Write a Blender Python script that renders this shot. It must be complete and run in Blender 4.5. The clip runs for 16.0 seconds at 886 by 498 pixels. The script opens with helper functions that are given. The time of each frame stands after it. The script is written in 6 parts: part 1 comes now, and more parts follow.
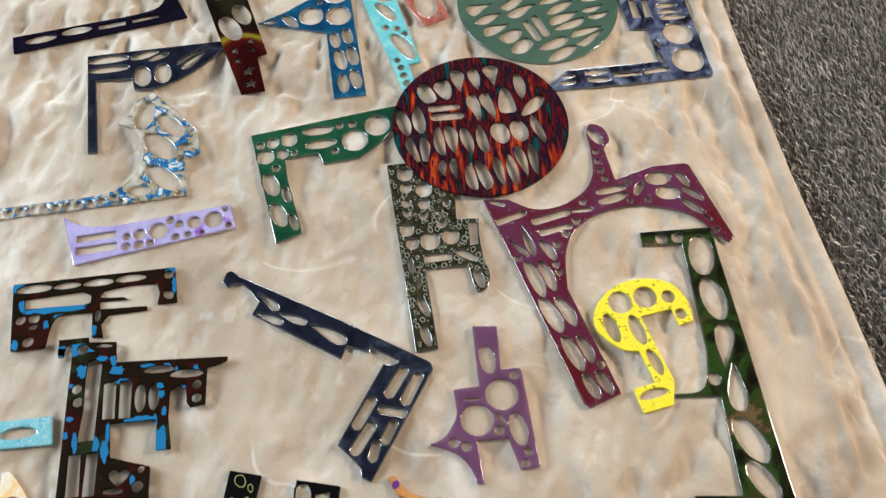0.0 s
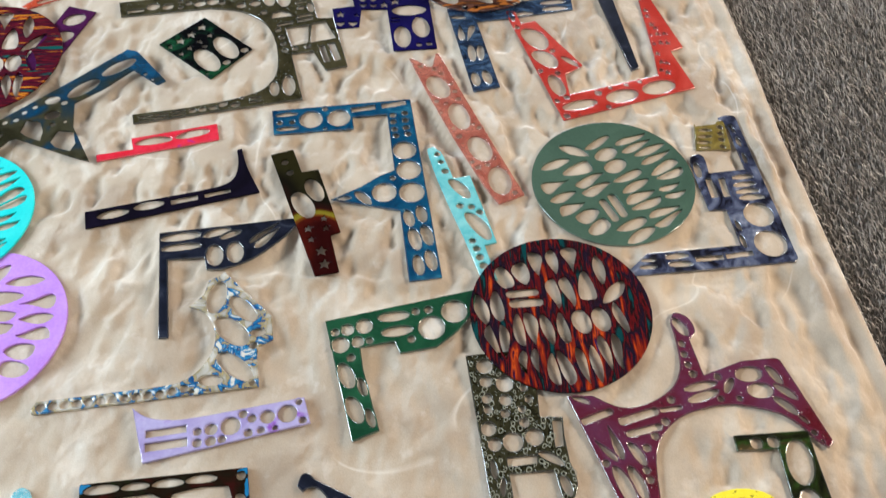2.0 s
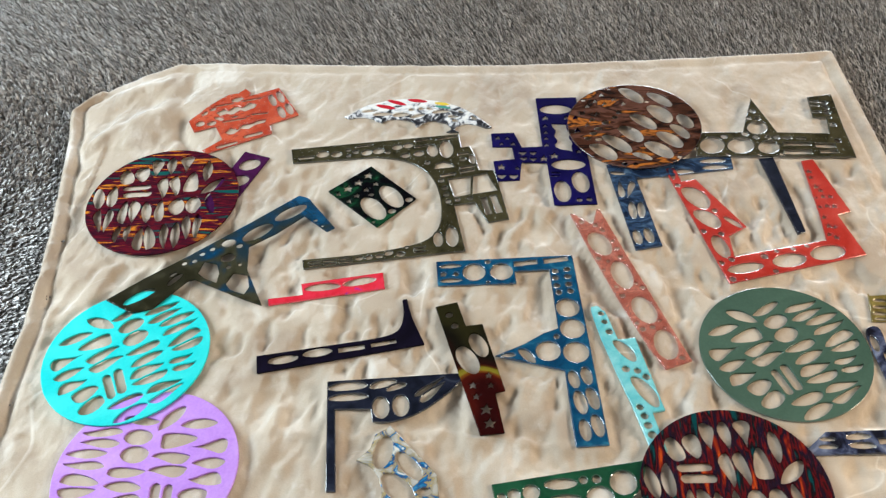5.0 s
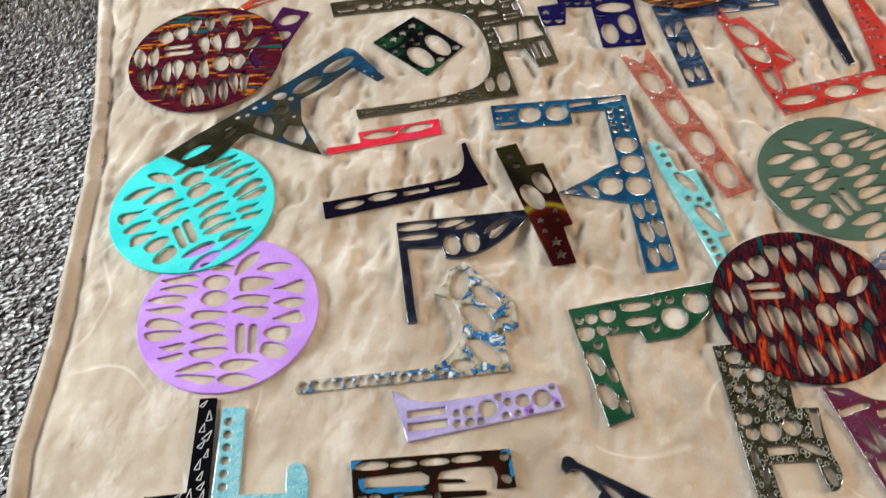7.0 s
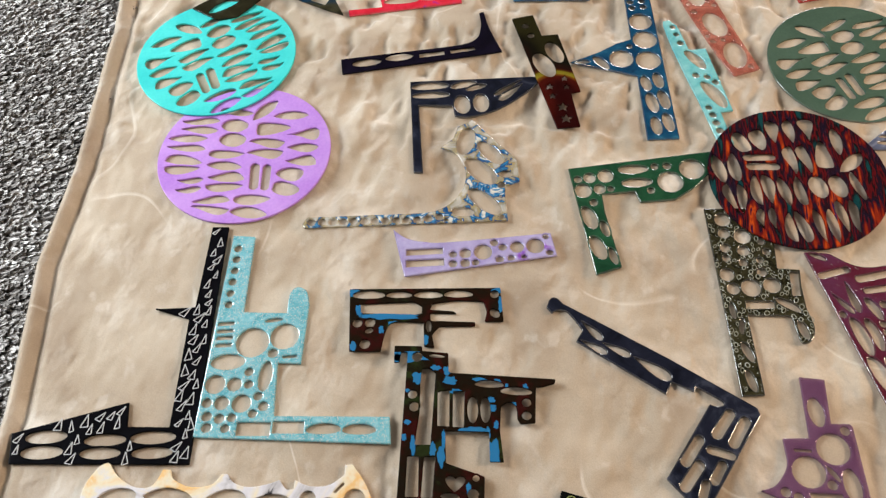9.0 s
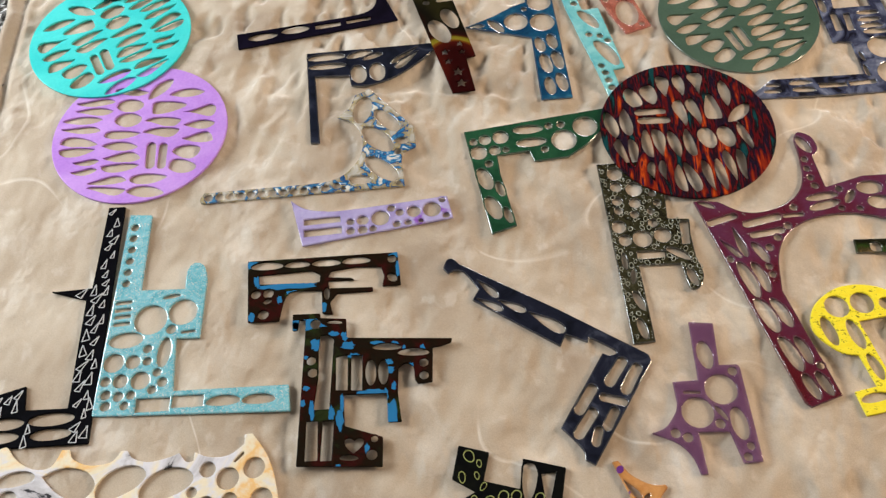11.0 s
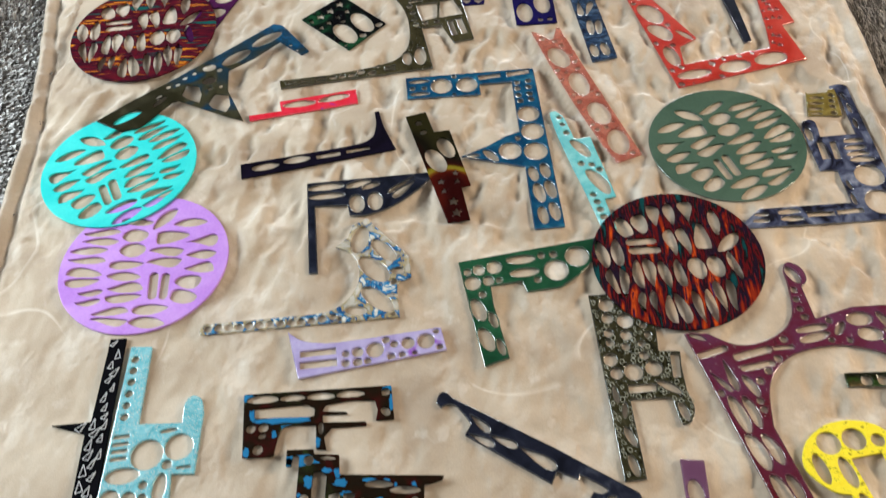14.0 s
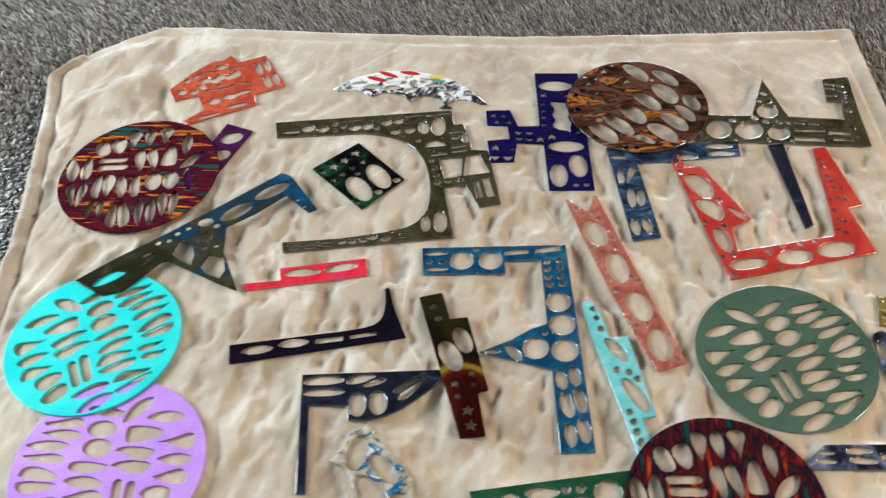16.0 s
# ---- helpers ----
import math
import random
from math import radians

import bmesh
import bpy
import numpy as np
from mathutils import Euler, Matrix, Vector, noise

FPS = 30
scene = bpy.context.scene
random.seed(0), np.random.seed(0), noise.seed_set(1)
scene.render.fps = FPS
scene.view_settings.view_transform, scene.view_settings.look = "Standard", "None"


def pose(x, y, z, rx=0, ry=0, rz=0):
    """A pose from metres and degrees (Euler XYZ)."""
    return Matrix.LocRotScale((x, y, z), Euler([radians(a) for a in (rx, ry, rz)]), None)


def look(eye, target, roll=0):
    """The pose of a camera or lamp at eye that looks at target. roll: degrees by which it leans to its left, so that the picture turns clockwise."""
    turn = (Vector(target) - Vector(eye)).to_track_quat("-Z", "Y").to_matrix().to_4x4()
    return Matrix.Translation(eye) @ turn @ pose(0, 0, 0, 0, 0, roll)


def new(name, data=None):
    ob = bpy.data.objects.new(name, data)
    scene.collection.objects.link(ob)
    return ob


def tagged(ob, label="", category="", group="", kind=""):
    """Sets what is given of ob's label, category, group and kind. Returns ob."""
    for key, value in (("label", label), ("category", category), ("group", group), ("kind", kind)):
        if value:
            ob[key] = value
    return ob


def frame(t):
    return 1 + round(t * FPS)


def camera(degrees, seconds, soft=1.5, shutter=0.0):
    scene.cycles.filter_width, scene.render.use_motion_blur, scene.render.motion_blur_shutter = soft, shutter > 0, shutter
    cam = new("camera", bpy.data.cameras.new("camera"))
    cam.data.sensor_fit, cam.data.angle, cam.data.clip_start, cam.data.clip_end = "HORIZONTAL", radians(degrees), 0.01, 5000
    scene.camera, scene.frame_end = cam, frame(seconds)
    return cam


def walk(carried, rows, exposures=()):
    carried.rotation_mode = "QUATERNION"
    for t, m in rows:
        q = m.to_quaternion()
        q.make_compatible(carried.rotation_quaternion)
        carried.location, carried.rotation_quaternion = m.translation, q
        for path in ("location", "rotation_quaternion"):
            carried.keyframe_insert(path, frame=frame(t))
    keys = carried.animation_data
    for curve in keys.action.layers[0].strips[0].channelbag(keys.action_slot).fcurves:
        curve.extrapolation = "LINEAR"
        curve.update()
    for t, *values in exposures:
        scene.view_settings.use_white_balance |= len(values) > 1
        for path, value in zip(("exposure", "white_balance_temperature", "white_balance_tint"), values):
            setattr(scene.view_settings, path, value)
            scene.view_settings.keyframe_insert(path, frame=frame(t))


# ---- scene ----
from mathutils import geometry

cam = camera(52.42, 16.0, soft=1.3, shutter=0.4)
PATH = [
    (0, 0.1733, -0.8571, 0.9849, -4.939, -59.130, 0.530),
    (0.5, 0.1471, -0.7987, 0.9849, -5.333, -59.283, 0.803),
    (1, 0.1295, -0.7569, 0.9909, -3.922, -58.583, -0.705),
    (1.5, 0.1173, -0.7362, 1.0066, -4.028, -55.994, -0.373),
    (2, 0.1002, -0.7222, 1.0242, -2.942, -53.266, -0.368),
    (2.5, 0.0914, -0.7118, 1.0363, -2.703, -50.763, -0.195),
    (3, 0.0954, -0.6941, 1.0555, -2.360, -48.564, -0.465),
    (3.5, 0.0944, -0.6804, 1.0700, -2.557, -46.639, -0.210),
    (4, 0.0758, -0.6724, 1.0714, -0.101, -46.398, -1.366),
    (4.5, 0.0292, -0.6720, 1.0756, 4.423, -46.045, -3.565),
    (4.7, 0.0146, -0.6675, 1.0793, 5.389, -46.001, -4.038),
    (6.8, -0.1125, -0.7382, 1.0466, 6.437, -51.687, -6.987),
    (7, -0.1323, -0.7472, 1.0431, 4.621, -52.801, -5.764),
    (7.5, -0.1516, -0.7811, 1.0375, 6.529, -54.453, -6.801),
    (8, -0.1260, -0.8272, 1.0178, 8.656, -55.285, -6.253),
    (8.5, -0.1067, -0.8621, 1.0156, 8.563, -55.888, -5.368),
    (9, -0.0933, -0.8841, 1.0105, 8.441, -56.148, -5.088),
    (9.5, -0.0757, -0.9022, 1.0050, 7.328, -56.262, -4.733),
    (10, -0.0473, -0.9101, 0.9971, 5.946, -56.551, -4.632),
    (10.2, -0.0410, -0.9091, 1.0001, 4.734, -56.649, -3.919),
    (12.3, 0.0421, -0.9063, 0.9949, 4.377, -58.465, -5.140),
    (12.5, 0.0457, -0.9253, 0.9863, 3.959, -57.837, -4.679),
    (12.6, 0.0689, -0.9211, 0.9880, 5.886, -58.179, -6.496),
    (13, 0.0523, -0.9244, 0.9869, 4.347, -57.608, -5.093),
    (13.5, 0.0430, -0.9134, 1.0087, 4.752, -54.037, -5.111),
    (14, 0.0288, -0.8582, 1.0588, 5.364, -52.330, -5.736),
    (14.5, -0.0129, -0.7652, 1.0726, 3.980, -51.750, -4.493),
    (15, -0.0532, -0.6910, 1.0714, 5.468, -50.007, -4.968),
    (15.5, -0.0572, -0.6371, 1.0734, 6.150, -49.139, -4.872),
    (16, 0.0252, -0.5825, 1.0539, 6.917, -48.834, -3.907),
]


def aim(x, y, z, yaw, pitch, roll):
    """A camera pose from its place, its heading, its tilt and its roll in degrees."""
    a, b = radians(yaw), radians(pitch)
    ahead = Vector((-math.sin(a) * math.cos(b), math.cos(a) * math.cos(b), math.sin(b)))
    eye = Vector((x, y, z))
    return look(eye, eye + ahead, roll)


walk(cam, [(row[0], aim(*row[1:])) for row in PATH], ((0.0, 0.1, 5850, 7), (2.0, 0.06, 5900, 7), (4.5, 0.02, 5930, 5), (6.8, -0.04, 6380, 9), (9.5, -0.12, 6680, 12), (12.3, -0.17, 6600, 11), (13.0, -0.15, 6600, 11), (14.0, -0.06, 6300, 7), (16.0, -0.05, 6050, 5)))

# ---- light ----
world = bpy.data.worlds.new("daylight")
scene.world = world
world.use_nodes = True
sky = world.node_tree.nodes.new("ShaderNodeTexSky")
sky.sky_type, sky.sun_disc = "NISHITA", False
sky.sun_elevation, sky.sun_rotation = radians(40), radians(150)
world.node_tree.links.new(sky.outputs["Color"], world.node_tree.nodes["Background"].inputs["Color"])
world.node_tree.nodes["Background"].inputs["Strength"].default_value = 0.12


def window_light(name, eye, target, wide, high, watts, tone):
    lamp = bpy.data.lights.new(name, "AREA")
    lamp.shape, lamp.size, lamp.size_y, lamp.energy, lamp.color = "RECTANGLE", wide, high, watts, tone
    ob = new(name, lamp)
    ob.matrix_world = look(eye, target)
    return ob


FLOOR, CEIL = -0.022, 2.42
WEST, EAST, SOUTH, NORTH = -2.6, 2.5, -2.6, 3.2

# daylight through windows assumed out of view, set from shadows and rim glints
window_light("window_daylight_far", (0.75, 3.12, 0.9), (0.0, 0.2, 0.1), 0.9, 0.65, 42, (0.96, 0.97, 1.0))
window_light("window_daylight_side", (WEST + 0.06, 0.25, 1.25), (0.0, 0.0, 0.0), 1.4, 1.4, 126, (0.88, 0.965, 1.0))
# added unseen east source: gives rim glints and warms the right side
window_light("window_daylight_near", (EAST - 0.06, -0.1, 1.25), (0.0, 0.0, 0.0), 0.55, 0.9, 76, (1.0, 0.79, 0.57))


# ---- materials ----
def start_material(name):
    m = bpy.data.materials.new(name)
    m.use_nodes = True
    n = m.node_tree.nodes
    return m, n, m.node_tree.links, n["Principled BSDF"]


def node(n, kind, **values):
    made = n.new(kind)
    for key, value in values.items():
        made.inputs[key].default_value = value
    return made


def ramp(n, stops):
    r = n.new("ShaderNodeValToRGB")
    r.color_ramp.interpolation = "EASE"
    e = r.color_ramp.elements
    while len(e) < len(stops):
        e.new(0.5)
    for k, (place, tone) in zip(e, stops):
        k.position, k.color = place, (*tone, 1)
    return r


def coords(n, links, stretch=(1, 1, 1), turn=0):
    c, m = n.new("ShaderNodeTexCoord"), n.new("ShaderNodeMapping")
    m.inputs["Scale"].default_value, m.inputs["Rotation"].default_value = stretch, (0, 0, radians(turn))
    links.new(c.outputs["Object"], m.inputs["Vector"])
    return m.outputs["Vector"]


def resin(name, stops, scale=14, stretch=(1, 1, 1), turn=0, clear=0.0, rough=0.2, metal=0.0, sparkle=0.0, warp=1.2, coat=0.05, bump=0.25, opaque_from=None, detail=5.0, drift=(0, 0), gloss=0.15):
    """Cast resin or acrylic: a poured pattern, a gloss coat, fine unevenness; clear: the share that one sees through."""
    m, n, links, b = start_material(name)
    v = coords(n, links, stretch, turn)
    pour = node(n, "ShaderNodeTexNoise", Scale=scale, Detail=detail, Roughness=0.55, Distortion=warp)
    links.new(v, pour.inputs["Vector"])
    tone = ramp(n, stops)
    links.new(pour.outputs["Fac"], tone.inputs["Fac"])
    if any(drift):
        # the pour runs from one colour to the next along the sheet
        spot, run = n.new("ShaderNodeTexCoord"), node(n, "ShaderNodeVectorMath")
        run.operation = "DOT_PRODUCT"
        run.inputs[1].default_value = (*drift, 0)
        links.new(spot.outputs["Object"], run.inputs[0])
        both = n.new("ShaderNodeMath")
        links.new(pour.outputs["Fac"], both.inputs[0])
        links.new(run.outputs["Value"], both.inputs[1])
        links.new(both.outputs["Value"], tone.inputs["Fac"])
    out = tone.outputs["Color"]
    fine = node(n, "ShaderNodeTexNoise", Scale=220.0, Detail=3.0)
    links.new(v, fine.inputs["Vector"])
    mix = n.new("ShaderNodeMix")
    mix.data_type, mix.blend_type = "RGBA", "OVERLAY"
    mix.inputs["Factor"].default_value = 0.22
    links.new(out, mix.inputs["A"])
    bw = n.new("ShaderNodeRGBToBW")
    links.new(fine.outputs["Color"], bw.inputs["Color"])
    links.new(bw.outputs["Val"], mix.inputs["B"])
    out = mix.outputs["Result"]
    if sparkle:
        flake = node(n, "ShaderNodeTexVoronoi", Scale=900.0)
        links.new(v, flake.inputs["Vector"])
        pick = ramp(n, [(1 - sparkle, (0, 0, 0)), (1.0, (1, 1, 1))])
        sep = n.new("ShaderNodeSeparateColor")
        links.new(flake.outputs["Color"], sep.inputs["Color"])
        links.new(sep.outputs["Red"], pick.inputs["Fac"])
        glit = n.new("ShaderNodeMix")
        glit.data_type, glit.blend_type = "RGBA", "MIX"
        links.new(pick.outputs["Color"], glit.inputs["Factor"])
        links.new(out, glit.inputs["A"])
        glit.inputs["B"].default_value = (0.6, 0.64, 0.62, 1)
        out = glit.outputs["Result"]
    links.new(out, b.inputs["Base Color"])
    b.inputs["Roughness"].default_value, b.inputs["Metallic"].default_value = rough, metal
    b.inputs["Specular IOR Level"].default_value = gloss
    b.inputs["Coat Weight"].default_value, b.inputs["Coat Roughness"].default_value = coat, 0.06
    wave = node(n, "ShaderNodeTexNoise", Scale=30.0, Detail=2.0)
    links.new(v, wave.inputs["Vector"])
    relief = node(n, "ShaderNodeBump", Strength=bump, Distance=0.0015)
    links.new(wave.outputs["Fac"], relief.inputs["Height"])
    links.new(relief.outputs["Normal"], b.inputs["Normal"])
    links.new(relief.outputs["Normal"], b.inputs["Coat Normal"])
    if clear:
        see, mixs = n.new("ShaderNodeBsdfTransparent"), n.new("ShaderNodeMixShader")
        tint = n.new("ShaderNodeMix")
        tint.data_type = "RGBA"
        tint.inputs["Factor"].default_value = 0.55
        links.new(out, tint.inputs["A"])
        tint.inputs["B"].default_value = (1, 1, 1, 1)
        links.new(tint.outputs["Result"], see.inputs["Color"])
        mixs.inputs["Fac"].default_value = clear
        if opaque_from:
            open_part = ramp(n, [(opaque_from - 0.02, (clear,) * 3), (opaque_from + 0.02, (0.1,) * 3)])
            links.new(pour.outputs["Fac"], open_part.inputs["Fac"])
            links.new(open_part.outputs["Color"], mixs.inputs["Fac"])
        links.new(b.outputs["BSDF"], mixs.inputs[1])
        links.new(see.outputs["BSDF"], mixs.inputs[2])
        links.new(mixs.outputs["Shader"], n["Material Output"].inputs["Surface"])
    return m


def polished(m):
    """The same resin where it has drawn up into a smooth rounded rim."""
    r = m.copy()
    r.name = m.name + "_rim"
    b = r.node_tree.nodes["Principled BSDF"]
    b.inputs["Roughness"].default_value, b.inputs["Specular IOR Level"].default_value = 0.16, 0.6
    b.inputs["Coat Weight"].default_value, b.inputs["Coat Roughness"].default_value = 1.0, 0.05
    b.inputs["Coat IOR"].default_value = 1.95
    return r


def plush():
    """Short-piled beige fleece: pale patches painted as nap highlights, lines drawn in the nap, fine fibres, soft
    sheen.
    """
    m, n, links, b = start_material("beige_plush_fleece")

    def cloud(scale, detail, warp, stretch=(1, 1, 1), turn=0):
        made = node(n, "ShaderNodeTexNoise", Scale=scale, Detail=detail, Roughness=0.5, Distortion=warp)
        links.new(coords(n, links, stretch, turn), made.inputs["Vector"])
        return made.outputs["Fac"]

    def graded(source, stops):
        made = ramp(n, stops)
        links.new(source, made.inputs["Fac"])
        return made.outputs["Color"]

    def mixed(kind, amount, first, second):
        made = n.new("ShaderNodeMix")
        made.data_type, made.blend_type = "RGBA", kind
        for value, slot in ((amount, "Factor"), (first, "A"), (second, "B")):
            if isinstance(value, (float, tuple)):
                made.inputs[slot].default_value = value
            else:
                links.new(value, made.inputs[slot])
        return made.outputs["Result"]

    tone = graded(cloud(7.0, 4.0, 0.3), [(0.30, (0.37, 0.285, 0.21)), (0.5, (0.46, 0.37, 0.28)), (0.72, (0.58, 0.49, 0.39))])
    # random pale patches and flecks painted in for whitish highlights on the nap
    bright_mask = cloud(9.0, 3.0, 0.1, (1.2, 0.9, 1), 20)
    fleck = cloud(26.0, 4.0, 0.1, (1.2, 0.9, 1), -25)
    pale = mixed("MIX", graded(bright_mask, [(0.5, (0, 0, 0)), (0.6, (0.14,) * 3), (0.74, (0.6,) * 3)]), tone, (0.78, 0.72, 0.65, 1))
    pale = mixed("MIX", graded(fleck, [(0.58, (0, 0, 0)), (0.72, (0.25,) * 3)]), pale, (0.8, 0.75, 0.69, 1))
    # curved lines that a finger or an edge has drawn in the nap
    drawn = graded(cloud(4.2, 0.5, 0.2), [(0.0, (0, 0, 0)), (0.491, (0, 0, 0)), (0.497, (1, 1, 1)), (0.503, (0, 0, 0)), (1.0, (0, 0, 0))])
    here = graded(cloud(6.0, 1.0, 0.0, (1, 1, 1), 40), [(0.5, (0, 0, 0)), (0.62, (0.5,) * 3)])
    pale = mixed("MIX", mixed("MULTIPLY", 1.0, drawn, here), pale, (0.8, 0.74, 0.66, 1))
    fibre = cloud(700.0, 2.0, 0.0)
    links.new(mixed("OVERLAY", 0.2, pale, fibre), b.inputs["Base Color"])
    b.inputs["Roughness"].default_value = 0.75
    b.inputs["Sheen Weight"].default_value, b.inputs["Sheen Roughness"].default_value = 1.0, 0.4
    b.inputs["Sheen Tint"].default_value = (1.0, 0.97, 0.93, 1)
    b.inputs["Specular IOR Level"].default_value = 0.2
    last = None
    for height, strength, distance in (
        (cloud(11.0, 3.0, 0.1, (1.2, 0.85, 1), -12), 0.5, 0.012),
        (cloud(34.0, 2.0, 0.1, (1.2, 0.9, 1), 12), graded(bright_mask, [(0.4, (0.12,) * 3), (0.6, (0.7,) * 3)]), 0.009),
        (fibre, 0.25, 0.001),
    ):
        relief = node(n, "ShaderNodeBump", Distance=distance)
        links.new(height, relief.inputs["Height"])
        if isinstance(strength, float):
            relief.inputs["Strength"].default_value = strength
        else:
            links.new(strength, relief.inputs["Strength"])
        if last:
            links.new(last, relief.inputs["Normal"])
        last = relief.outputs["Normal"]
    links.new(last, b.inputs["Normal"])
    return m


def tuft_material():
    m, n, links, b = start_material("grey_carpet_pile")
    g = n.new("ShaderNodeNewGeometry")
    tone = ramp(n, [(0.0, (0.10, 0.088, 0.08)), (0.3, (0.26, 0.236, 0.22)), (0.65, (0.48, 0.45, 0.43)), (1.0, (0.8, 0.77, 0.745))])
    links.new(g.outputs["Random Per Island"], tone.inputs["Fac"])
    v = coords(n, links)
    shade = node(n, "ShaderNodeTexNoise", Scale=5.0, Detail=4.0)
    links.new(v, shade.inputs["Vector"])
    mix = n.new("ShaderNodeMix")
    mix.data_type, mix.blend_type = "RGBA", "OVERLAY"
    mix.inputs["Factor"].default_value = 0.35
    links.new(tone.outputs["Color"], mix.inputs["A"])
    links.new(shade.outputs["Fac"], mix.inputs["B"])
    links.new(mix.outputs["Result"], b.inputs["Base Color"])
    b.inputs["Roughness"].default_value = 0.8
    b.inputs["Sheen Weight"].default_value = 0.05
    return m


def backing_material():
    m, n, links, b = start_material("grey_carpet_backing")
    v = coords(n, links)
    grain = node(n, "ShaderNodeTexNoise", Scale=160.0, Detail=5.0, Roughness=0.8)
    links.new(v, grain.inputs["Vector"])
    tone = ramp(n, [(0.3, (0.04, 0.036, 0.032)), (0.7, (0.17, 0.155, 0.145))])
    links.new(grain.outputs["Fac"], tone.inputs["Fac"])
    links.new(tone.outputs["Color"], b.inputs["Base Color"])
    b.inputs["Roughness"].default_value = 0.95
    return m


def paint(name, tone, rough=0.7):
    m, n, links, b = start_material(name)
    v = coords(n, links)
    grain = node(n, "ShaderNodeTexNoise", Scale=40.0, Detail=5.0)
    links.new(v, grain.inputs["Vector"])
    r = ramp(n, [(0.3, tuple(0.93 * c for c in tone)), (0.7, tone)])
    links.new(grain.outputs["Fac"], r.inputs["Fac"])
    links.new(r.outputs["Color"], b.inputs["Base Color"])
    b.inputs["Roughness"].default_value = rough
    return m


K = (0.0025, 0.0025, 0.0035)
orange_res = resin("orange_resin", [(0.3, (0.42, 0.045, 0.018)), (0.7, (0.6, 0.11, 0.05))], 16, rough=0.2, clear=0.15, sparkle=0.02)
red_res = resin("red_resin", [(0.3, (0.45, 0.03, 0.02)), (0.75, (0.6, 0.08, 0.06))], 12, rough=0.2, clear=0.25)
coral_res = resin("coral_resin", [(0.3, (0.46, 0.11, 0.075)), (0.7, (0.66, 0.27, 0.2))], 30, rough=0.12, clear=0.58, bump=0.6)
pink_res = resin("crimson_resin", [(0.3, (0.55, 0.015, 0.03)), (0.62, (0.66, 0.03, 0.06)), (0.75, (0.25, 0.02, 0.3))], 30)
purple_res = resin("dark_purple_resin", [(0.3, (0.03, 0.005, 0.03)), (0.55, (0.06, 0.009, 0.055)), (0.75, (0.06, 0.015, 0.12))], 18)
violet_res = resin("translucent_violet_resin", [(0.3, (0.2, 0.075, 0.18)), (0.7, (0.3, 0.14, 0.28))], 12, rough=0.12, clear=0.58)
pistol_res = resin("blue_black_resin", [(0.34, (0.022, 0.02, 0.01)), (0.47, (0.05, 0.046, 0.025)), (0.53, (0.014, 0.032, 0.045)), (0.6, (0.006, 0.045, 0.1)), (0.75, (0.012, 0.09, 0.2))], 14, rough=0.12, clear=0.2, drift=(0.5, 0.9))
olive_res = resin("smoky_olive_resin", [(0.3, (0.022, 0.019, 0.008)), (0.7, (0.06, 0.051, 0.025))], 20, rough=0.14, clear=0.06, sparkle=0.01)
smoky_res = resin("smoky_bubble_resin", [(0.3, (0.013, 0.012, 0.006)), (0.6, (0.035, 0.032, 0.016)), (0.75, (0.08, 0.075, 0.042))], 50, rough=0.12, clear=0.08, sparkle=0.03, bump=0.8, gloss=0.05, coat=0.02)
gold_res = resin("gold_resin", [(0.3, (0.14, 0.10, 0.02)), (0.7, (0.3, 0.23, 0.06))], 40, rough=0.2, metal=0.3)
galaxy_res = resin("green_galaxy_resin", [(0.47, K), (0.54, (0.004, 0.01, 0.007)), (0.6, (0.01, 0.055, 0.022)), (0.65, (0.005, 0.012, 0.012)), (0.7, (0.008, 0.07, 0.11))], 13, rough=0.12, gloss=0.05, coat=0.02)
rainbow_res = resin("silver_marble_resin", [(0.42, (0.02, 0.02, 0.025)), (0.5, (0.12, 0.12, 0.13)), (0.54, (0.55, 0.55, 0.57)), (0.6, (0.75, 0.74, 0.72)), (0.68, (0.8, 0.78, 0.75))], 38, rough=0.12, drift=(0.0, 3.0))
cobalt_res = resin("cobalt_resin", [(0.3, (0.003, 0.0018, 0.032)), (0.75, (0.009, 0.006, 0.085))], 8, rough=0.18, gloss=0.06)
denim_res = resin("denim_blue_resin", [(0.34, (0.008, 0.014, 0.035)), (0.5, (0.028, 0.055, 0.115)), (0.66, (0.09, 0.15, 0.24))], 20, rough=0.15, clear=0.22, stretch=(1, 1.6, 1), warp=2.5)
navy_res = resin("navy_pearl_resin", [(0.32, (0.005, 0.006, 0.011)), (0.55, (0.012, 0.014, 0.026)), (0.72, (0.04, 0.046, 0.07))], 26, rough=0.28, sparkle=0.0, gloss=0.05, coat=0.02)
navymarble_res = resin("navy_marble_resin", [(0.38, (0.008, 0.008, 0.014)), (0.46, (0.03, 0.035, 0.07)), (0.55, (0.09, 0.105, 0.17)), (0.68, (0.2, 0.22, 0.3))], 16, rough=0.16, warp=2.0)
violet_black_res = resin("violet_black_resin", [(0.3, (0.004, 0.003, 0.007)), (0.62, (0.007, 0.005, 0.014)), (0.75, (0.03, 0.015, 0.07))], 14, rough=0.25, gloss=0.05, coat=0.02)
ember_res = resin("ember_resin", [(0.25, (0.017, 0.015, 0.005)), (0.4, (0.006, 0.005, 0.003)), (0.52, (0.015, 0.004, 0.003)), (0.555, (0.05, 0.012, 0.003)), (0.59, (0.16, 0.13, 0.012)), (0.635, (0.19, 0.15, 0.015)), (0.665, (0.13, 0.04, 0.006)), (0.7, (0.05, 0.005, 0.003)), (0.8, (0.02, 0.002, 0.002))], 9, rough=0.12, detail=1.0, drift=(0.4, -2.2), warp=0.0, gloss=0.05, coat=0.02)
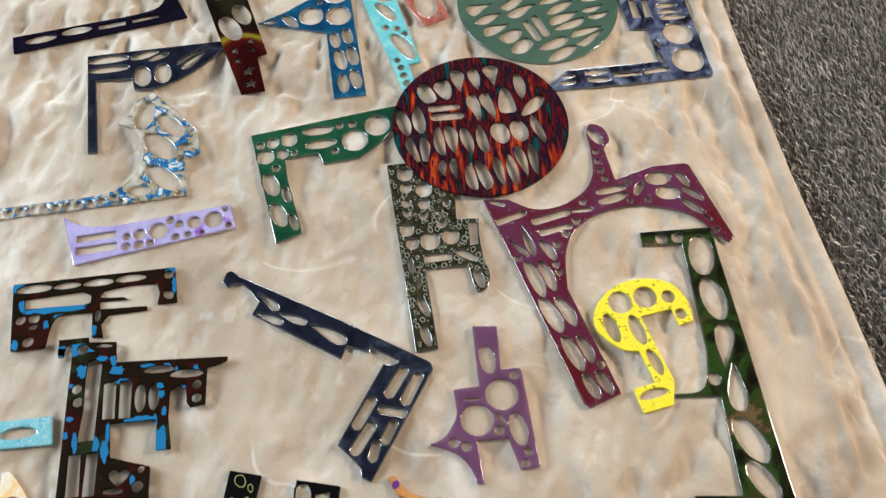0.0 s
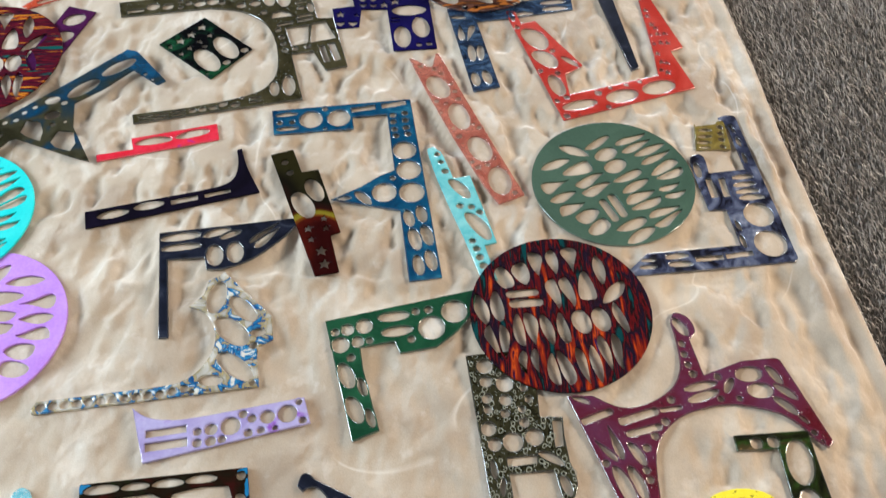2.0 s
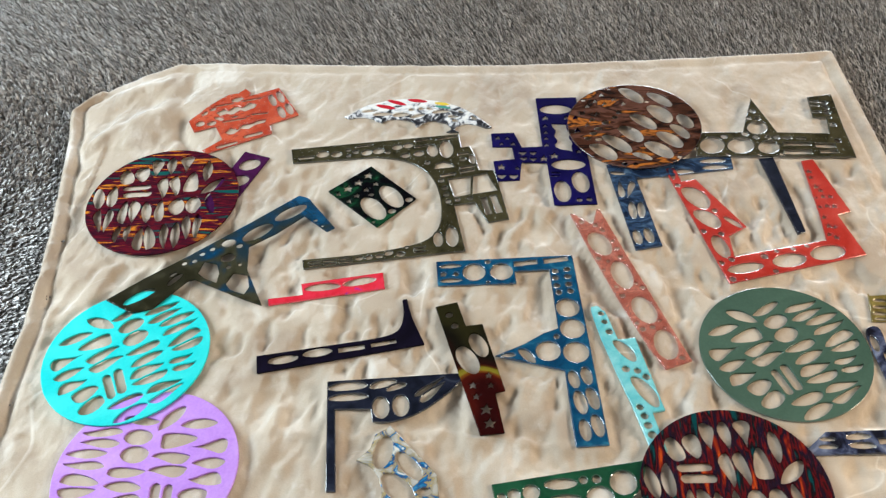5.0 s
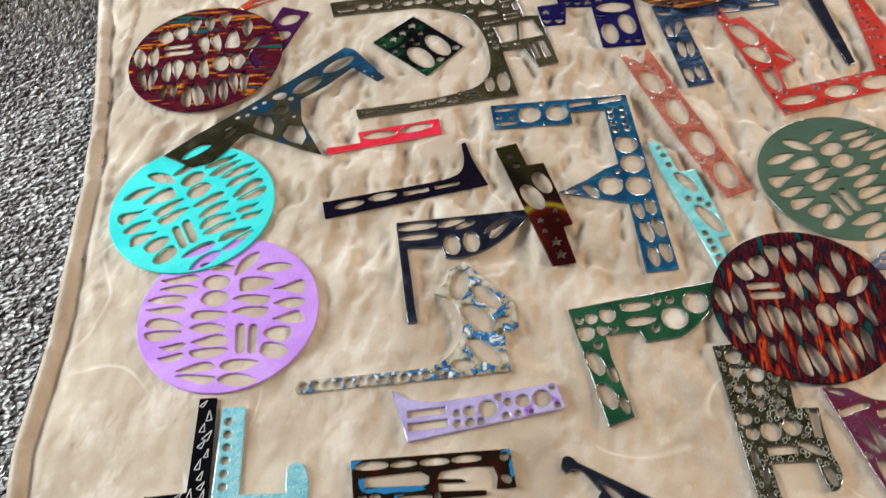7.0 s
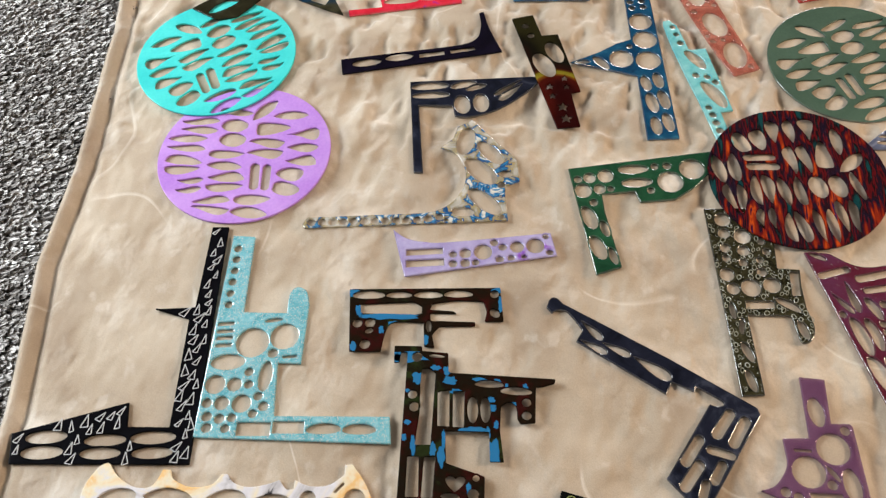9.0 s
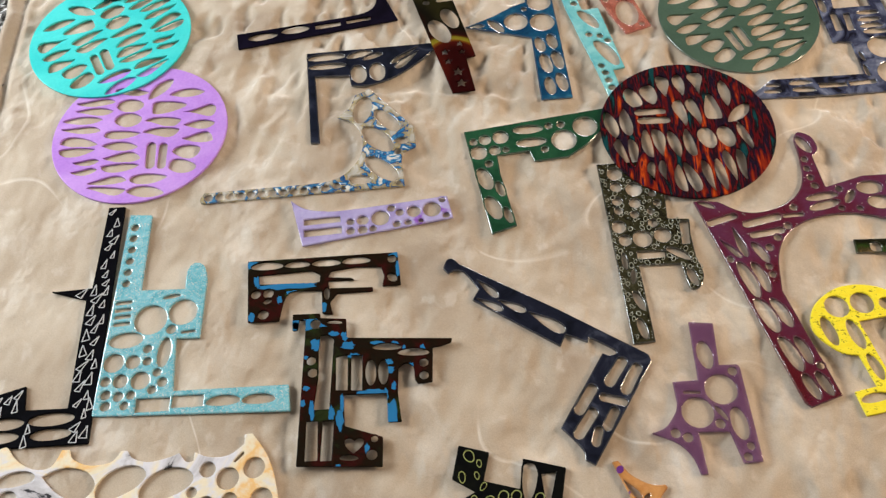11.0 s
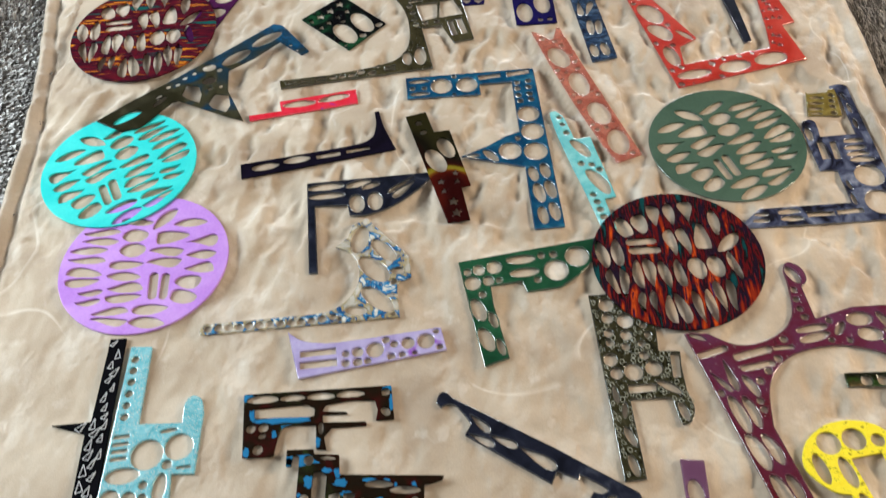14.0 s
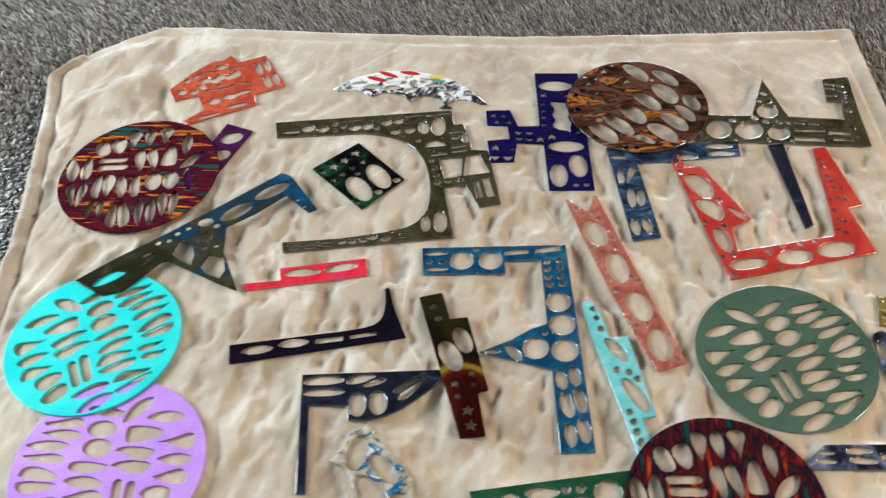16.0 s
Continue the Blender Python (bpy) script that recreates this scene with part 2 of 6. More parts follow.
blue_res = resin("blue_pearl_resin", [(0.3, (0.003, 0.03, 0.08)), (0.55, (0.007, 0.065, 0.14)), (0.75, (0.03, 0.16, 0.26))], 26, rough=0.16, clear=0.04)
turquoise_res = resin("pale_turquoise_resin", [(0.3, (0.13, 0.5, 0.55)), (0.7, (0.3, 0.68, 0.7))], 24, rough=0.15, clear=0.15)
black_res = resin("black_acrylic", [(0.3, K), (0.7, (0.005, 0.005, 0.007))], 20, rough=0.2, gloss=0.03, coat=0.01)
teal_res = resin("teal_glitter_resin", [(0.3, (0.10, 0.38, 0.46)), (0.55, (0.2, 0.52, 0.6)), (0.75, (0.36, 0.66, 0.72))], 60, rough=0.2, clear=0.12, sparkle=0.28)
clear_res = resin("clear_resin_with_blue_flakes", [(0.4, (0.8, 0.79, 0.75)), (0.45, (0.7, 0.64, 0.5)), (0.5, (0.42, 0.33, 0.14)), (0.535, (0.01, 0.06, 0.2)), (0.6, (0.03, 0.2, 0.42)), (0.65, (0.7, 0.68, 0.6))], 42, rough=0.06, clear=0.6, opaque_from=0.49)
lavender_res = resin("lavender_resin", [(0.3, (0.38, 0.31, 0.6)), (0.6, (0.52, 0.46, 0.74)), (0.72, (0.3, 0.1, 0.55))], 16, rough=0.2, clear=0.22)
camo_res = resin("brown_green_camouflage_resin", [(0.36, (0.03, 0.005, 0.004)), (0.46, (0.012, 0.006, 0.003)), (0.54, (0.01, 0.007, 0.004)), (0.62, (0.018, 0.026, 0.008))], 16, rough=0.15, gloss=0.05, coat=0.02)
green_res = resin("dark_green_resin", [(0.3, (0.007, 0.042, 0.02)), (0.7, (0.018, 0.085, 0.04))], 16, rough=0.18)
plum_res = resin("plum_glitter_resin", [(0.35, (0.12, 0.03, 0.075)), (0.55, (0.11, 0.016, 0.036)), (0.75, (0.10, 0.008, 0.014))], 11, rough=0.2, sparkle=0.005, clear=0.18, drift=(0, -0.7))
yellow_res = resin("lemon_yellow_speckled_acrylic", [(0.3, (0.85, 0.7, 0.03)), (0.6, (0.88, 0.76, 0.05)), (0.64, (0.25, 0.2, 0.02))], 170, rough=0.3, stretch=(1, 2.0, 1), warp=0.3)
lattice_res = resin("green_amber_resin", [(0.38, (0.005, 0.006, 0.003)), (0.45, (0.014, 0.018, 0.005)), (0.51, (0.028, 0.065, 0.011)), (0.55, (0.045, 0.04, 0.014)), (0.62, (0.15, 0.1, 0.045))], 13, rough=0.12, clear=0.24)
leopard_res = resin("opal_leopard_resin", [(0.31, (0.008, 0.008, 0.01)), (0.36, (0.04, 0.04, 0.045)), (0.38, (0.5, 0.48, 0.5)), (0.46, (0.7, 0.68, 0.72)), (0.53, (0.8, 0.7, 0.52)), (0.61, (0.82, 0.52, 0.22)), (0.72, (0.8, 0.7, 0.55))], 12, rough=0.18, warp=0.8, detail=6.0)
blackgreen_res = resin("black_green_acrylic", [(0.3, K), (0.7, (0.006, 0.007, 0.005))], 18, rough=0.2, gloss=0.05, coat=0.02)
amber_res = resin("amber_pearl_resin", [(0.3, (0.5, 0.2, 0.05)), (0.57, (0.72, 0.36, 0.13)), (0.62, (0.16, 0.05, 0.24))], 26, rough=0.1, clear=0.2)
turq_disc_res = resin("turquoise_acrylic", [(0.3, (0.04, 0.58, 0.58)), (0.7, (0.08, 0.68, 0.66))], 10, rough=0.18)
lilac_disc_res = resin("lilac_acrylic", [(0.3, (0.45, 0.22, 0.68)), (0.7, (0.56, 0.32, 0.76))], 10, rough=0.18)
green_disc_res = resin("sage_green_acrylic", [(0.3, (0.05, 0.09, 0.066)), (0.7, (0.07, 0.12, 0.088))], 8, rough=0.12)
fire_disc_res = resin("fiery_streaked_resin", [(0.34, (0.006, 0.05, 0.055)), (0.4, (0.008, 0.006, 0.008)), (0.45, (0.1, 0.006, 0.008)), (0.49, (0.02, 0.006, 0.01)), (0.53, (0.012, 0.008, 0.02)), (0.57, (0.09, 0.006, 0.008)), (0.62, (0.25, 0.025, 0.008)), (0.65, (0.5, 0.07, 0.01)), (0.68, (0.05, 0.006, 0.02)), (0.72, (0.03, 0.012, 0.1))], 24, stretch=(2.8, 0.45, 1), rough=0.12, detail=3.0, warp=0.25, gloss=0.05, coat=0.02, clear=0.08, drift=(0, -0.22))
purple_disc_res = resin("purple_gold_streaked_resin", [(0.36, (0.01, 0.07, 0.065)), (0.41, (0.03, 0.005, 0.014)), (0.47, (0.1, 0.007, 0.014)), (0.52, (0.02, 0.005, 0.012)), (0.57, (0.09, 0.006, 0.015)), (0.61, (0.55, 0.2, 0.015)), (0.65, (0.2, 0.015, 0.01)), (0.7, (0.02, 0.08, 0.08))], 26, stretch=(0.32, 3.0, 1), rough=0.12, detail=4.0, warp=0.4, gloss=0.05, coat=0.02)
copper_disc_res = resin("copper_marble_resin", [(0.36, (0.012, 0.005, 0.003)), (0.44, (0.05, 0.017, 0.009)), (0.5, (0.11, 0.045, 0.03)), (0.55, (0.022, 0.009, 0.006)), (0.6, (0.38, 0.12, 0.02)), (0.66, (0.04, 0.013, 0.008))], 15, stretch=(0.6, 2.0, 1), rough=0.1, detail=3.0, warp=0.9)
chalk = paint("white_scratch_line", (0.55, 0.56, 0.58), 0.5)
# bubble rims, coloured pale to stand in for their glints
bubble = resin("bubble_rim_glint_resin", [(0.3, (0.22, 0.22, 0.17)), (0.7, (0.4, 0.4, 0.33))], 60, rough=0.06, coat=0.8)
inlay_red = paint("red_inlay", (0.5, 0.015, 0.03), 0.25)
inlay_purple = paint("purple_spot", (0.14, 0.03, 0.22), 0.25)
inlay_yellow = paint("yellow_inlay", (0.75, 0.55, 0.06), 0.25)
inlay_blue = paint("sky_blue_patch", (0.014, 0.16, 0.36), 0.25)
inlay_green = paint("sea_green_inlay", (0.08, 0.3, 0.25), 0.25)
moss = paint("olive_green_line", (0.33, 0.36, 0.11), 0.4)
# unseen walls and ceiling, kept this dark to hold down bounced light
wall_paint = paint("taupe_wall_paint", (0.27, 0.26, 0.25))
frame_paint = paint("white_window_paint", (0.8, 0.8, 0.78), 0.4)
plush_cloth, pile, backing = plush(), tuft_material(), backing_material()


# ---- setting ----
def box(bm, x0, x1, y0, y1, z0, z1):
    m = Matrix.Translation(((x0 + x1) / 2, (y0 + y1) / 2, (z0 + z1) / 2)) @ Matrix.Diagonal((x1 - x0, y1 - y0, z1 - z0, 1))
    bmesh.ops.create_cube(bm, size=1, matrix=m)


def mesh_object(name, bm, material, smooth=False):
    me = bpy.data.meshes.new(name)
    bm.to_mesh(me)
    bm.free()
    me.materials.append(material)
    if smooth:
        me.shade_smooth()
    return new(name, me)


def part(name, bm, material, parent, label=""):
    ob = mesh_object(name, bm, material)
    ob.parent = parent
    return tagged(ob, label)


def room_wall(name, boxes, label):
    bm = bmesh.new()
    for b in boxes:
        box(bm, *b)
    return tagged(mesh_object(name, bm, wall_paint), label, "wall", kind="structure")


def holed(x0, x1, y0, y1, low, high, a, b, along):
    """Boxes of a wall that leave an opening from a to b along it, between two heights."""
    if along == "x":
        return [(x0, a, y0, y1, FLOOR, CEIL), (b, x1, y0, y1, FLOOR, CEIL), (a, b, y0, y1, FLOOR, low), (a, b, y0, y1, high, CEIL)]
    return [(x0, x1, y0, a, FLOOR, CEIL), (x0, x1, b, y1, FLOOR, CEIL), (x0, x1, a, b, FLOOR, low), (x0, x1, a, b, high, CEIL)]


room_wall("wall_north", holed(WEST, EAST, NORTH, NORTH + 0.12, 0.575, 1.225, 0.3, 1.2, "x"), "unseen dark taupe wall with a low window")
room_wall("wall_west", holed(WEST - 0.12, WEST, SOUTH, NORTH, 0.55, 1.95, -0.45, 0.95, "y"), "unseen dark taupe wall with a square window")
room_wall("wall_east", holed(EAST, EAST + 0.12, SOUTH, NORTH, 0.8, 1.7, -0.375, 0.175, "y"), "unseen dark taupe wall with an assumed narrow window")
room_wall("wall_south", [(WEST, EAST, SOUTH - 0.12, SOUTH, FLOOR, CEIL)], "plain unseen wall in dark taupe")
bm = bmesh.new()
box(bm, WEST - 0.12, EAST + 0.12, SOUTH - 0.12, NORTH + 0.12, CEIL, CEIL + 0.1)
tagged(mesh_object("ceiling", bm, wall_paint), "plain unseen ceiling in dark taupe", "ceiling", kind="structure")


def casement(name, m, wide, high):
    """A white window frame with a mullion, set in its opening."""
    w = tagged(new(name), "unseen assumed window, white frame with two lights", "window", kind="structure")
    w.matrix_world = m
    for x0, x1, z0, z1 in ((-wide / 2, wide / 2, 0, 0.06), (-wide / 2, wide / 2, high - 0.06, high), (-wide / 2, -wide / 2 + 0.06, 0.06, high - 0.06), (wide / 2 - 0.06, wide / 2, 0.06, high - 0.06), (-0.03, 0.03, 0.06, high - 0.06)):
        b = bmesh.new()
        box(b, x0, x1, 0.02, 0.08, z0, z1)
        part("window_frame", b, frame_paint, w)


casement("window_1", pose(0.75, NORTH, 0.575), 0.9, 0.65)
casement("window_2", pose(WEST, 0.25, 0.55, 0, 0, 90), 1.4, 1.4)
casement("added_east_window", pose(EAST, -0.1, 0.8, 0, 0, -90), 0.55, 0.9)

bm = bmesh.new()
bmesh.ops.create_grid(bm, x_segments=8, y_segments=8, size=0.5, matrix=Matrix.Translation(((WEST + EAST) / 2, (SOUTH + NORTH) / 2, FLOOR)) @ Matrix.Diagonal((EAST - WEST + 0.2, NORTH - SOUTH + 0.2, 1, 1)))
floor = tagged(mesh_object("floor", bm, backing), "speckled grey cut-pile carpet covering the floor", "carpet", kind="structure")


# ---- blanket ----
def piece(x, rows):
    """A value from a smooth line through rows of (place, value)."""
    return float(np.interp(x, [r[0] for r in rows], [r[1] for r in rows]))


LEFT_EDGE = [(-1.15, -0.70), (-0.48, -0.723), (-0.34, -0.742), (-0.26, -0.755), (-0.09, -0.753), (0.06, -0.766), (0.2, -0.776), (0.34, -0.794), (0.56, -0.837), (0.66, -0.858), (0.75, -0.885), (0.95, -0.885)]
RIGHT_EDGE = [(-1.15, 0.75), (-0.55, 0.736), (-0.36, 0.722), (-0.2, 0.707), (0.0, 0.695), (0.22, 0.686), (0.4, 0.684), (0.6, 0.675), (0.93, 0.66)]
FAR_EDGE = [(-0.9, 0.675), (-0.884, 0.74), (-0.845, 0.806), (-0.76, 0.876), (-0.69, 0.919), (-0.6, 0.918), (-0.3, 0.9), (0.0, 0.89), (0.3, 0.901), (0.648, 0.918), (0.75, 0.92)]
NEAR_EDGE = -1.15
CREASE = 0.004


def folds(x, y):
    """How far the cloth lies under its highest line: rumples, soft lumps and small creases."""
    p = Vector((x, y, 0.3))
    bx, by = noise.noise(p * 2.6) * 0.9, noise.noise(p * 2.6 + Vector((7, 3, 1))) * 0.9
    near = 0.4 + 0.45 * min(1, max(0, (x - 0.3) / 0.15))
    calm = (near + (1 - near) * min(1, max(0, (y + 0.2) / 0.3))) * (0.45 + 0.55 * min(1, max(0, (x + 0.5) / 0.2, (y - 0.25) / 0.2)))
    calm *= 1 - 0.55 * min(1, max(0, (y - 0.4) / 0.3))
    rumple = calm * (0.65 + 0.35 * math.exp(-(((y - 0.25) / 0.28) ** 2)))
    wide = noise.noise(Vector((x * 10 + y * 2.5 + bx, y * 4.2 + by, 1.7)))
    slant = noise.noise(Vector((x * 9 - y * 8 + by, x * 6 + y * 5 + bx, 5.1)))
    lump = noise.noise(Vector((x * 23 + 1.4 * bx + y * 4, y * 12 + by, 3.6)))
    small = noise.noise(Vector((x * 42 + 2 * bx - y * 7, y * 22 + by, 6.3)))
    pinch = max(0.0, 1 - 3.2 * abs(lump - 0.1)) ** 1.6
    tiny = noise.noise(Vector((x * 78 - y * 15 + by, y * 46 + bx, 9.2)))
    z = rumple * (0.007 * wide + 0.007 * slant + 0.024 * lump + 0.0215 * small + 0.008 * tiny + 0.006 * pinch - 0.0075) - 0.0004
    z = -0.0022 * math.log(1 + math.exp(-z / 0.0022))
    return -0.0155 * math.tanh(-z / 0.0155)


def seg_ridge(x, y, x0, y0, x1, y1, wide, high):
    """A pinched crease between two places."""
    dx, dy = x1 - x0, y1 - y0
    s = max(0.0, min(1.0, ((x - x0) * dx + (y - y0) * dy) / (dx * dx + dy * dy)))
    d = math.hypot(x - x0 - s * dx, y - y0 - s * dy)
    return high * math.exp(-((d / wide) ** 2)) * (1 - (2 * s - 1) ** 4 * 0.7)


def cloth():
    nu, nv = 380, 520
    verts, faces, inner = [], [], []
    for j in range(nv + 1):
        v = j / nv
        for i in range(nu + 1):
            u = i / nu
            y0 = NEAR_EDGE + (0.9 - NEAR_EDGE) * v
            xl, xr = piece(y0, LEFT_EDGE), piece(y0, RIGHT_EDGE)
            x = xl + (xr - xl) * u
            for _ in range(3):
                y = NEAR_EDGE + (piece(x, FAR_EDGE) - NEAR_EDGE) * v
                xl, xr = piece(y, LEFT_EDGE), piece(y, RIGHT_EDGE)
                x = xl + (xr - xl) * u
            edge = min((x - xl), (xr - x), (piece(x, FAR_EDGE) - y), y - NEAR_EDGE)
            z = folds(x, y)
            z += seg_ridge(x, y, -0.83, 0.62, -0.60, 0.80, 0.035, 0.018) + seg_ridge(x, y, -0.80, 0.45, -0.70, 0.70, 0.03, 0.012)
            z += seg_ridge(x, y, -0.80, 0.78, -0.68, 0.84, 0.03, 0.016) - seg_ridge(x, y, -0.655, 0.86, -0.64, 0.68, 0.016, 0.012) - seg_ridge(x, y, -0.64, 0.68, -0.58, 0.6, 0.012, 0.008)
            z += seg_ridge(x, y, -0.79, 0.2, -0.74, 0.42, 0.012, 0.010) + seg_ridge(x, y, -0.275, -0.12, -0.215, -0.2, 0.006, 0.005)
            z += CREASE * (seg_ridge(x, y, -0.33, 0.012, -0.2, 0.004, 0.007, 1) + seg_ridge(x, y, -0.2, 0.004, -0.09, 0.014, 0.007, 1) + seg_ridge(x, y, -0.09, 0.014, 0.13, -0.02, 0.007, 1))
            z += seg_ridge(x, y, 0.615, 0.62, 0.655, -0.1, 0.010, 0.011) + seg_ridge(x, y, 0.635, 0.3, 0.665, -0.6, 0.010, 0.010) + seg_ridge(x, y, 0.57, 0.75, 0.6, 0.2, 0.014, 0.004)
            z = max(-0.0165, min(z, 0.0003 if (-0.645 < x or -0.77 < x and y < 0.63) and x < 0.612 else 0.03))
            # the round templates press the cloth flat under them
            for px, py in ((-0.581, 0.137), (-0.498, -0.057), (0.291, -0.077), (0.401, 0.151), (-0.616, 0.481)):
                z *= 1 - 0.85 * max(0.0, min(1.0, (0.135 - math.hypot(x - px, y - py)) / 0.03))
            # the cloth is raised under round templates lying across others so their holes read bright
            d1, d2 = math.hypot(x + 0.581, y - 0.137), math.hypot(x + 0.498, y + 0.057)
            z += 0.0034 * max(0.0, min(1.0, (0.12 - d1) / 0.02)) * max(0.0, min(1.0, (d2 - 0.137) / 0.02))
            z += 0.0034 * max(0.0, min(1.0, (0.085 - math.hypot(x - 0.31, y + 0.045)) / 0.02))
            z += 0.0034 * max(0.0, min(1.0, (0.095 - math.hypot(x + 0.635, y - 0.49)) / 0.02))
            # the turned hem: a rounded roll with a sewn groove inside it
            hem = max(0.0, min(1.0, edge / 0.012))
            z = z * min(1, edge / 0.07 + (0.3 if x < -0.5 else 0.05)) - 0.016 * (1 - math.sqrt(1 - (1 - hem) ** 2))
            z += (0.008 if x - xl < 0.06 else 0.0045 if xr - x < 0.06 else 0.002) * (math.exp(-(((edge - 0.013) / 0.009) ** 2)) - 0.9 * math.exp(-(((edge - 0.031) / 0.006) ** 2)))
            verts.append((x, y, z))
            inner.append(edge > 0.032)
    for j in range(nv):
        for i in range(nu):
            a = j * (nu + 1) + i
            faces.append((a, a + 1, a + nu + 2, a + nu + 1))
    made = []
    for name, wanted in (("blanket", True), ("hem", False)):
        mine = [f for f in faces if all(inner[k] for k in f) == wanted]
        used = {k: n for n, k in enumerate(sorted({k for f in mine for k in f}))}
        me = bpy.data.meshes.new(name)
        me.from_pydata([verts[k] for k in used], [], [tuple(used[k] for k in f) for f in mine])
        me.materials.append(plush_cloth)
        me.shade_smooth()
        ob = new(name, me)
        thick = ob.modifiers.new("thickness", "SOLIDIFY")
        thick.thickness, thick.offset, thick.use_rim = 0.005, -1, False
        made.append(ob)
    made[1].parent = made[0]
    tagged(made[1], "turned and sewn plush hem")
    return tagged(made[0], "beige plush fleece blanket spread rumpled on the carpet", "blanket")


blanket = cloth()


# ---- cut resin templates ----
SHEET = 0.0034
current = {"rings": []}
marked = []
footprints = []
rims = {}
# sheets cut from plain acrylic, whose edges are not drawn up
CUT = ("fiery_streaked_resin", "sage_green_acrylic", "purple_gold_streaked_resin", "brown_green_camouflage_resin", "turquoise_acrylic", "lilac_acrylic", "black_acrylic", "black_green_acrylic", "lemon_yellow_speckled_acrylic", "opal_leopard_resin", "ember_resin", "green_galaxy_resin", "violet_black_resin", "cobalt_resin", "dark_purple_resin", "copper_marble_resin", "blue_black_resin")
# sheets whose outer edge is polished
BRIGHT = ("copper_marble_resin", "sage_green_acrylic")
MARKED = ("rainbow_fan_shard_template", "orange_robot_template", "amber_wishbone_template", "black_scribble_spire_template", "black_ring_cross_template", "black_ring_bar_template", "smoky_bubble_bracket_template", "brown_camo_rifle_template", "brown_camo_cannon_template")


def smooth_ring(points):
    """A closed ring from corners (x, y) and curve points (x, y, 1)."""
    out, n = [], len(points)
    for i in range(n):
        a, b = points[i], points[(i + 1) % n]
        out.append(Vector(a[:2]))
        if len(a) > 2 or len(b) > 2:
            p0 = Vector(points[i - 1][:2]) if len(a) > 2 else Vector(a[:2])
            p3 = Vector(points[(i + 2) % n][:2]) if len(b) > 2 else Vector(b[:2])
            p1, p2 = Vector(a[:2]), Vector(b[:2])
            for k in range(1, 6):
                s = k / 6
                out.append(0.5 * (2 * p1 + (p2 - p0) * s + (2 * p0 - 5 * p1 + 4 * p2 - p3) * s * s + (3 * p1 - p0 - 3 * p2 + p3) * s**3))
    return out


def round_corners(ring, r=1.2):
    out, n = [], len(ring)
    for i in range(n):
        p, a, b = ring[i], ring[i - 1] - ring[i], ring[(i + 1) % n] - ring[i]
        if a.length < 1e-6 or b.length < 1e-6:
            continue
        if a.angle(b) > 2.7:
            out.append(p)
            continue
        ka, kb = min(r, a.length * 0.4), min(r, b.length * 0.4)
        q0, q1 = p + a.normalized() * ka, p + b.normalized() * kb
        out += [q0, (q0 + 2 * p + q1) / 4, q1]
    return out


def sheet(points):
    current["rings"] = [round_corners(smooth_ring(points))]


def placed(ring, x, y, deg):
    c, s = math.cos(radians(deg)), math.sin(radians(deg))
    current["rings"].append([Vector((x + c * p[0] - s * p[1], y + s * p[0] + c * p[1])) for p in ring])


def oval_holes(*rows):
    for x, y, a, b, deg in rows:
        placed([(a * math.cos(k * math.tau / 24), b * math.sin(k * math.tau / 24)) for k in range(24)], x, y, deg)


def round_holes(*rows):
    for x, y, r in rows:
        n = 24 if r > 6 else 14
        placed([(r * math.cos(k * math.tau / n), r * math.sin(k * math.tau / n)) for k in range(n)], x, y, 0)


def leaf_holes(*rows):
    """Leaf-shaped holes: pointed at both ends, fuller to one side."""
    for x, y, a, b, deg in rows:
        up = [(1.06 * a * math.cos(k * math.pi / 10), b * 1.25 * math.sin(k * math.pi / 10) ** 1.1) for k in range(11)]
        low = [(-1.06 * a * math.cos(k * math.pi / 10), -b * 0.85 * math.sin(k * math.pi / 10) ** 0.85) for k in range(1, 10)]
        placed(up + low, x, y, deg)


def lens_holes(full, *rows):
    """Holes between two arcs that meet in tips; each arc has its own rise and its own highest place."""
    for x, y, a, up, low, deg, pu, pl in rows:
        gu, gl = math.log(0.5) / math.log(pu), math.log(0.5) / math.log(pl)
        steps = [k / 12 for k in range(13)] if full > 0.9 else [0.5 - 0.5 * math.cos(k * math.pi / 12) for k in range(13)]
        top = [(a * (2 * s - 1), up * abs(math.sin(math.pi * s**gu)) ** full) for s in steps]
        under = [(a * (2 * s - 1), -low * abs(math.sin(math.pi * s**gl)) ** full) for s in steps[1:-1]]
        placed(under + top[::-1], x, y, deg)


def drop_holes(*rows):
    """Drop-shaped holes, pointed at the start and full at the end."""
    for x, y, a, b, deg in rows:
        pts = []
        for k in range(22):
            s = k * math.tau / 22
            pts.append((a * math.cos(s), b * math.sin(s) * (0.62 + 0.45 * math.cos(s))))
        placed(pts, x, y, deg)


def slot_holes(*rows):
    for x, y, a, b, deg in rows:
        pts = [(a - b + b * math.cos(t), b * math.sin(t)) for t in [math.pi * (k / 8 - 0.5) for k in range(9)]]
        pts += [(-p[0], -p[1]) for p in pts]
        placed(pts, x, y, deg)


def box_holes(*rows):
    for x, y, a, b, deg in rows:
        placed([tuple(p) for p in round_corners([Vector(q) for q in ((-a, -b), (a, -b), (a, b), (-a, b))], 0.8)], x, y, deg)


def star_holes(*rows):
    for x, y, r in rows:
        r *= 1.15
        placed([((r if k % 2 == 0 else 0.45 * r) * math.cos(k * math.pi / 5 + 0.3), (r if k % 2 == 0 else 0.45 * r) * math.sin(k * math.pi / 5 + 0.3)) for k in range(10)], x, y, 0)


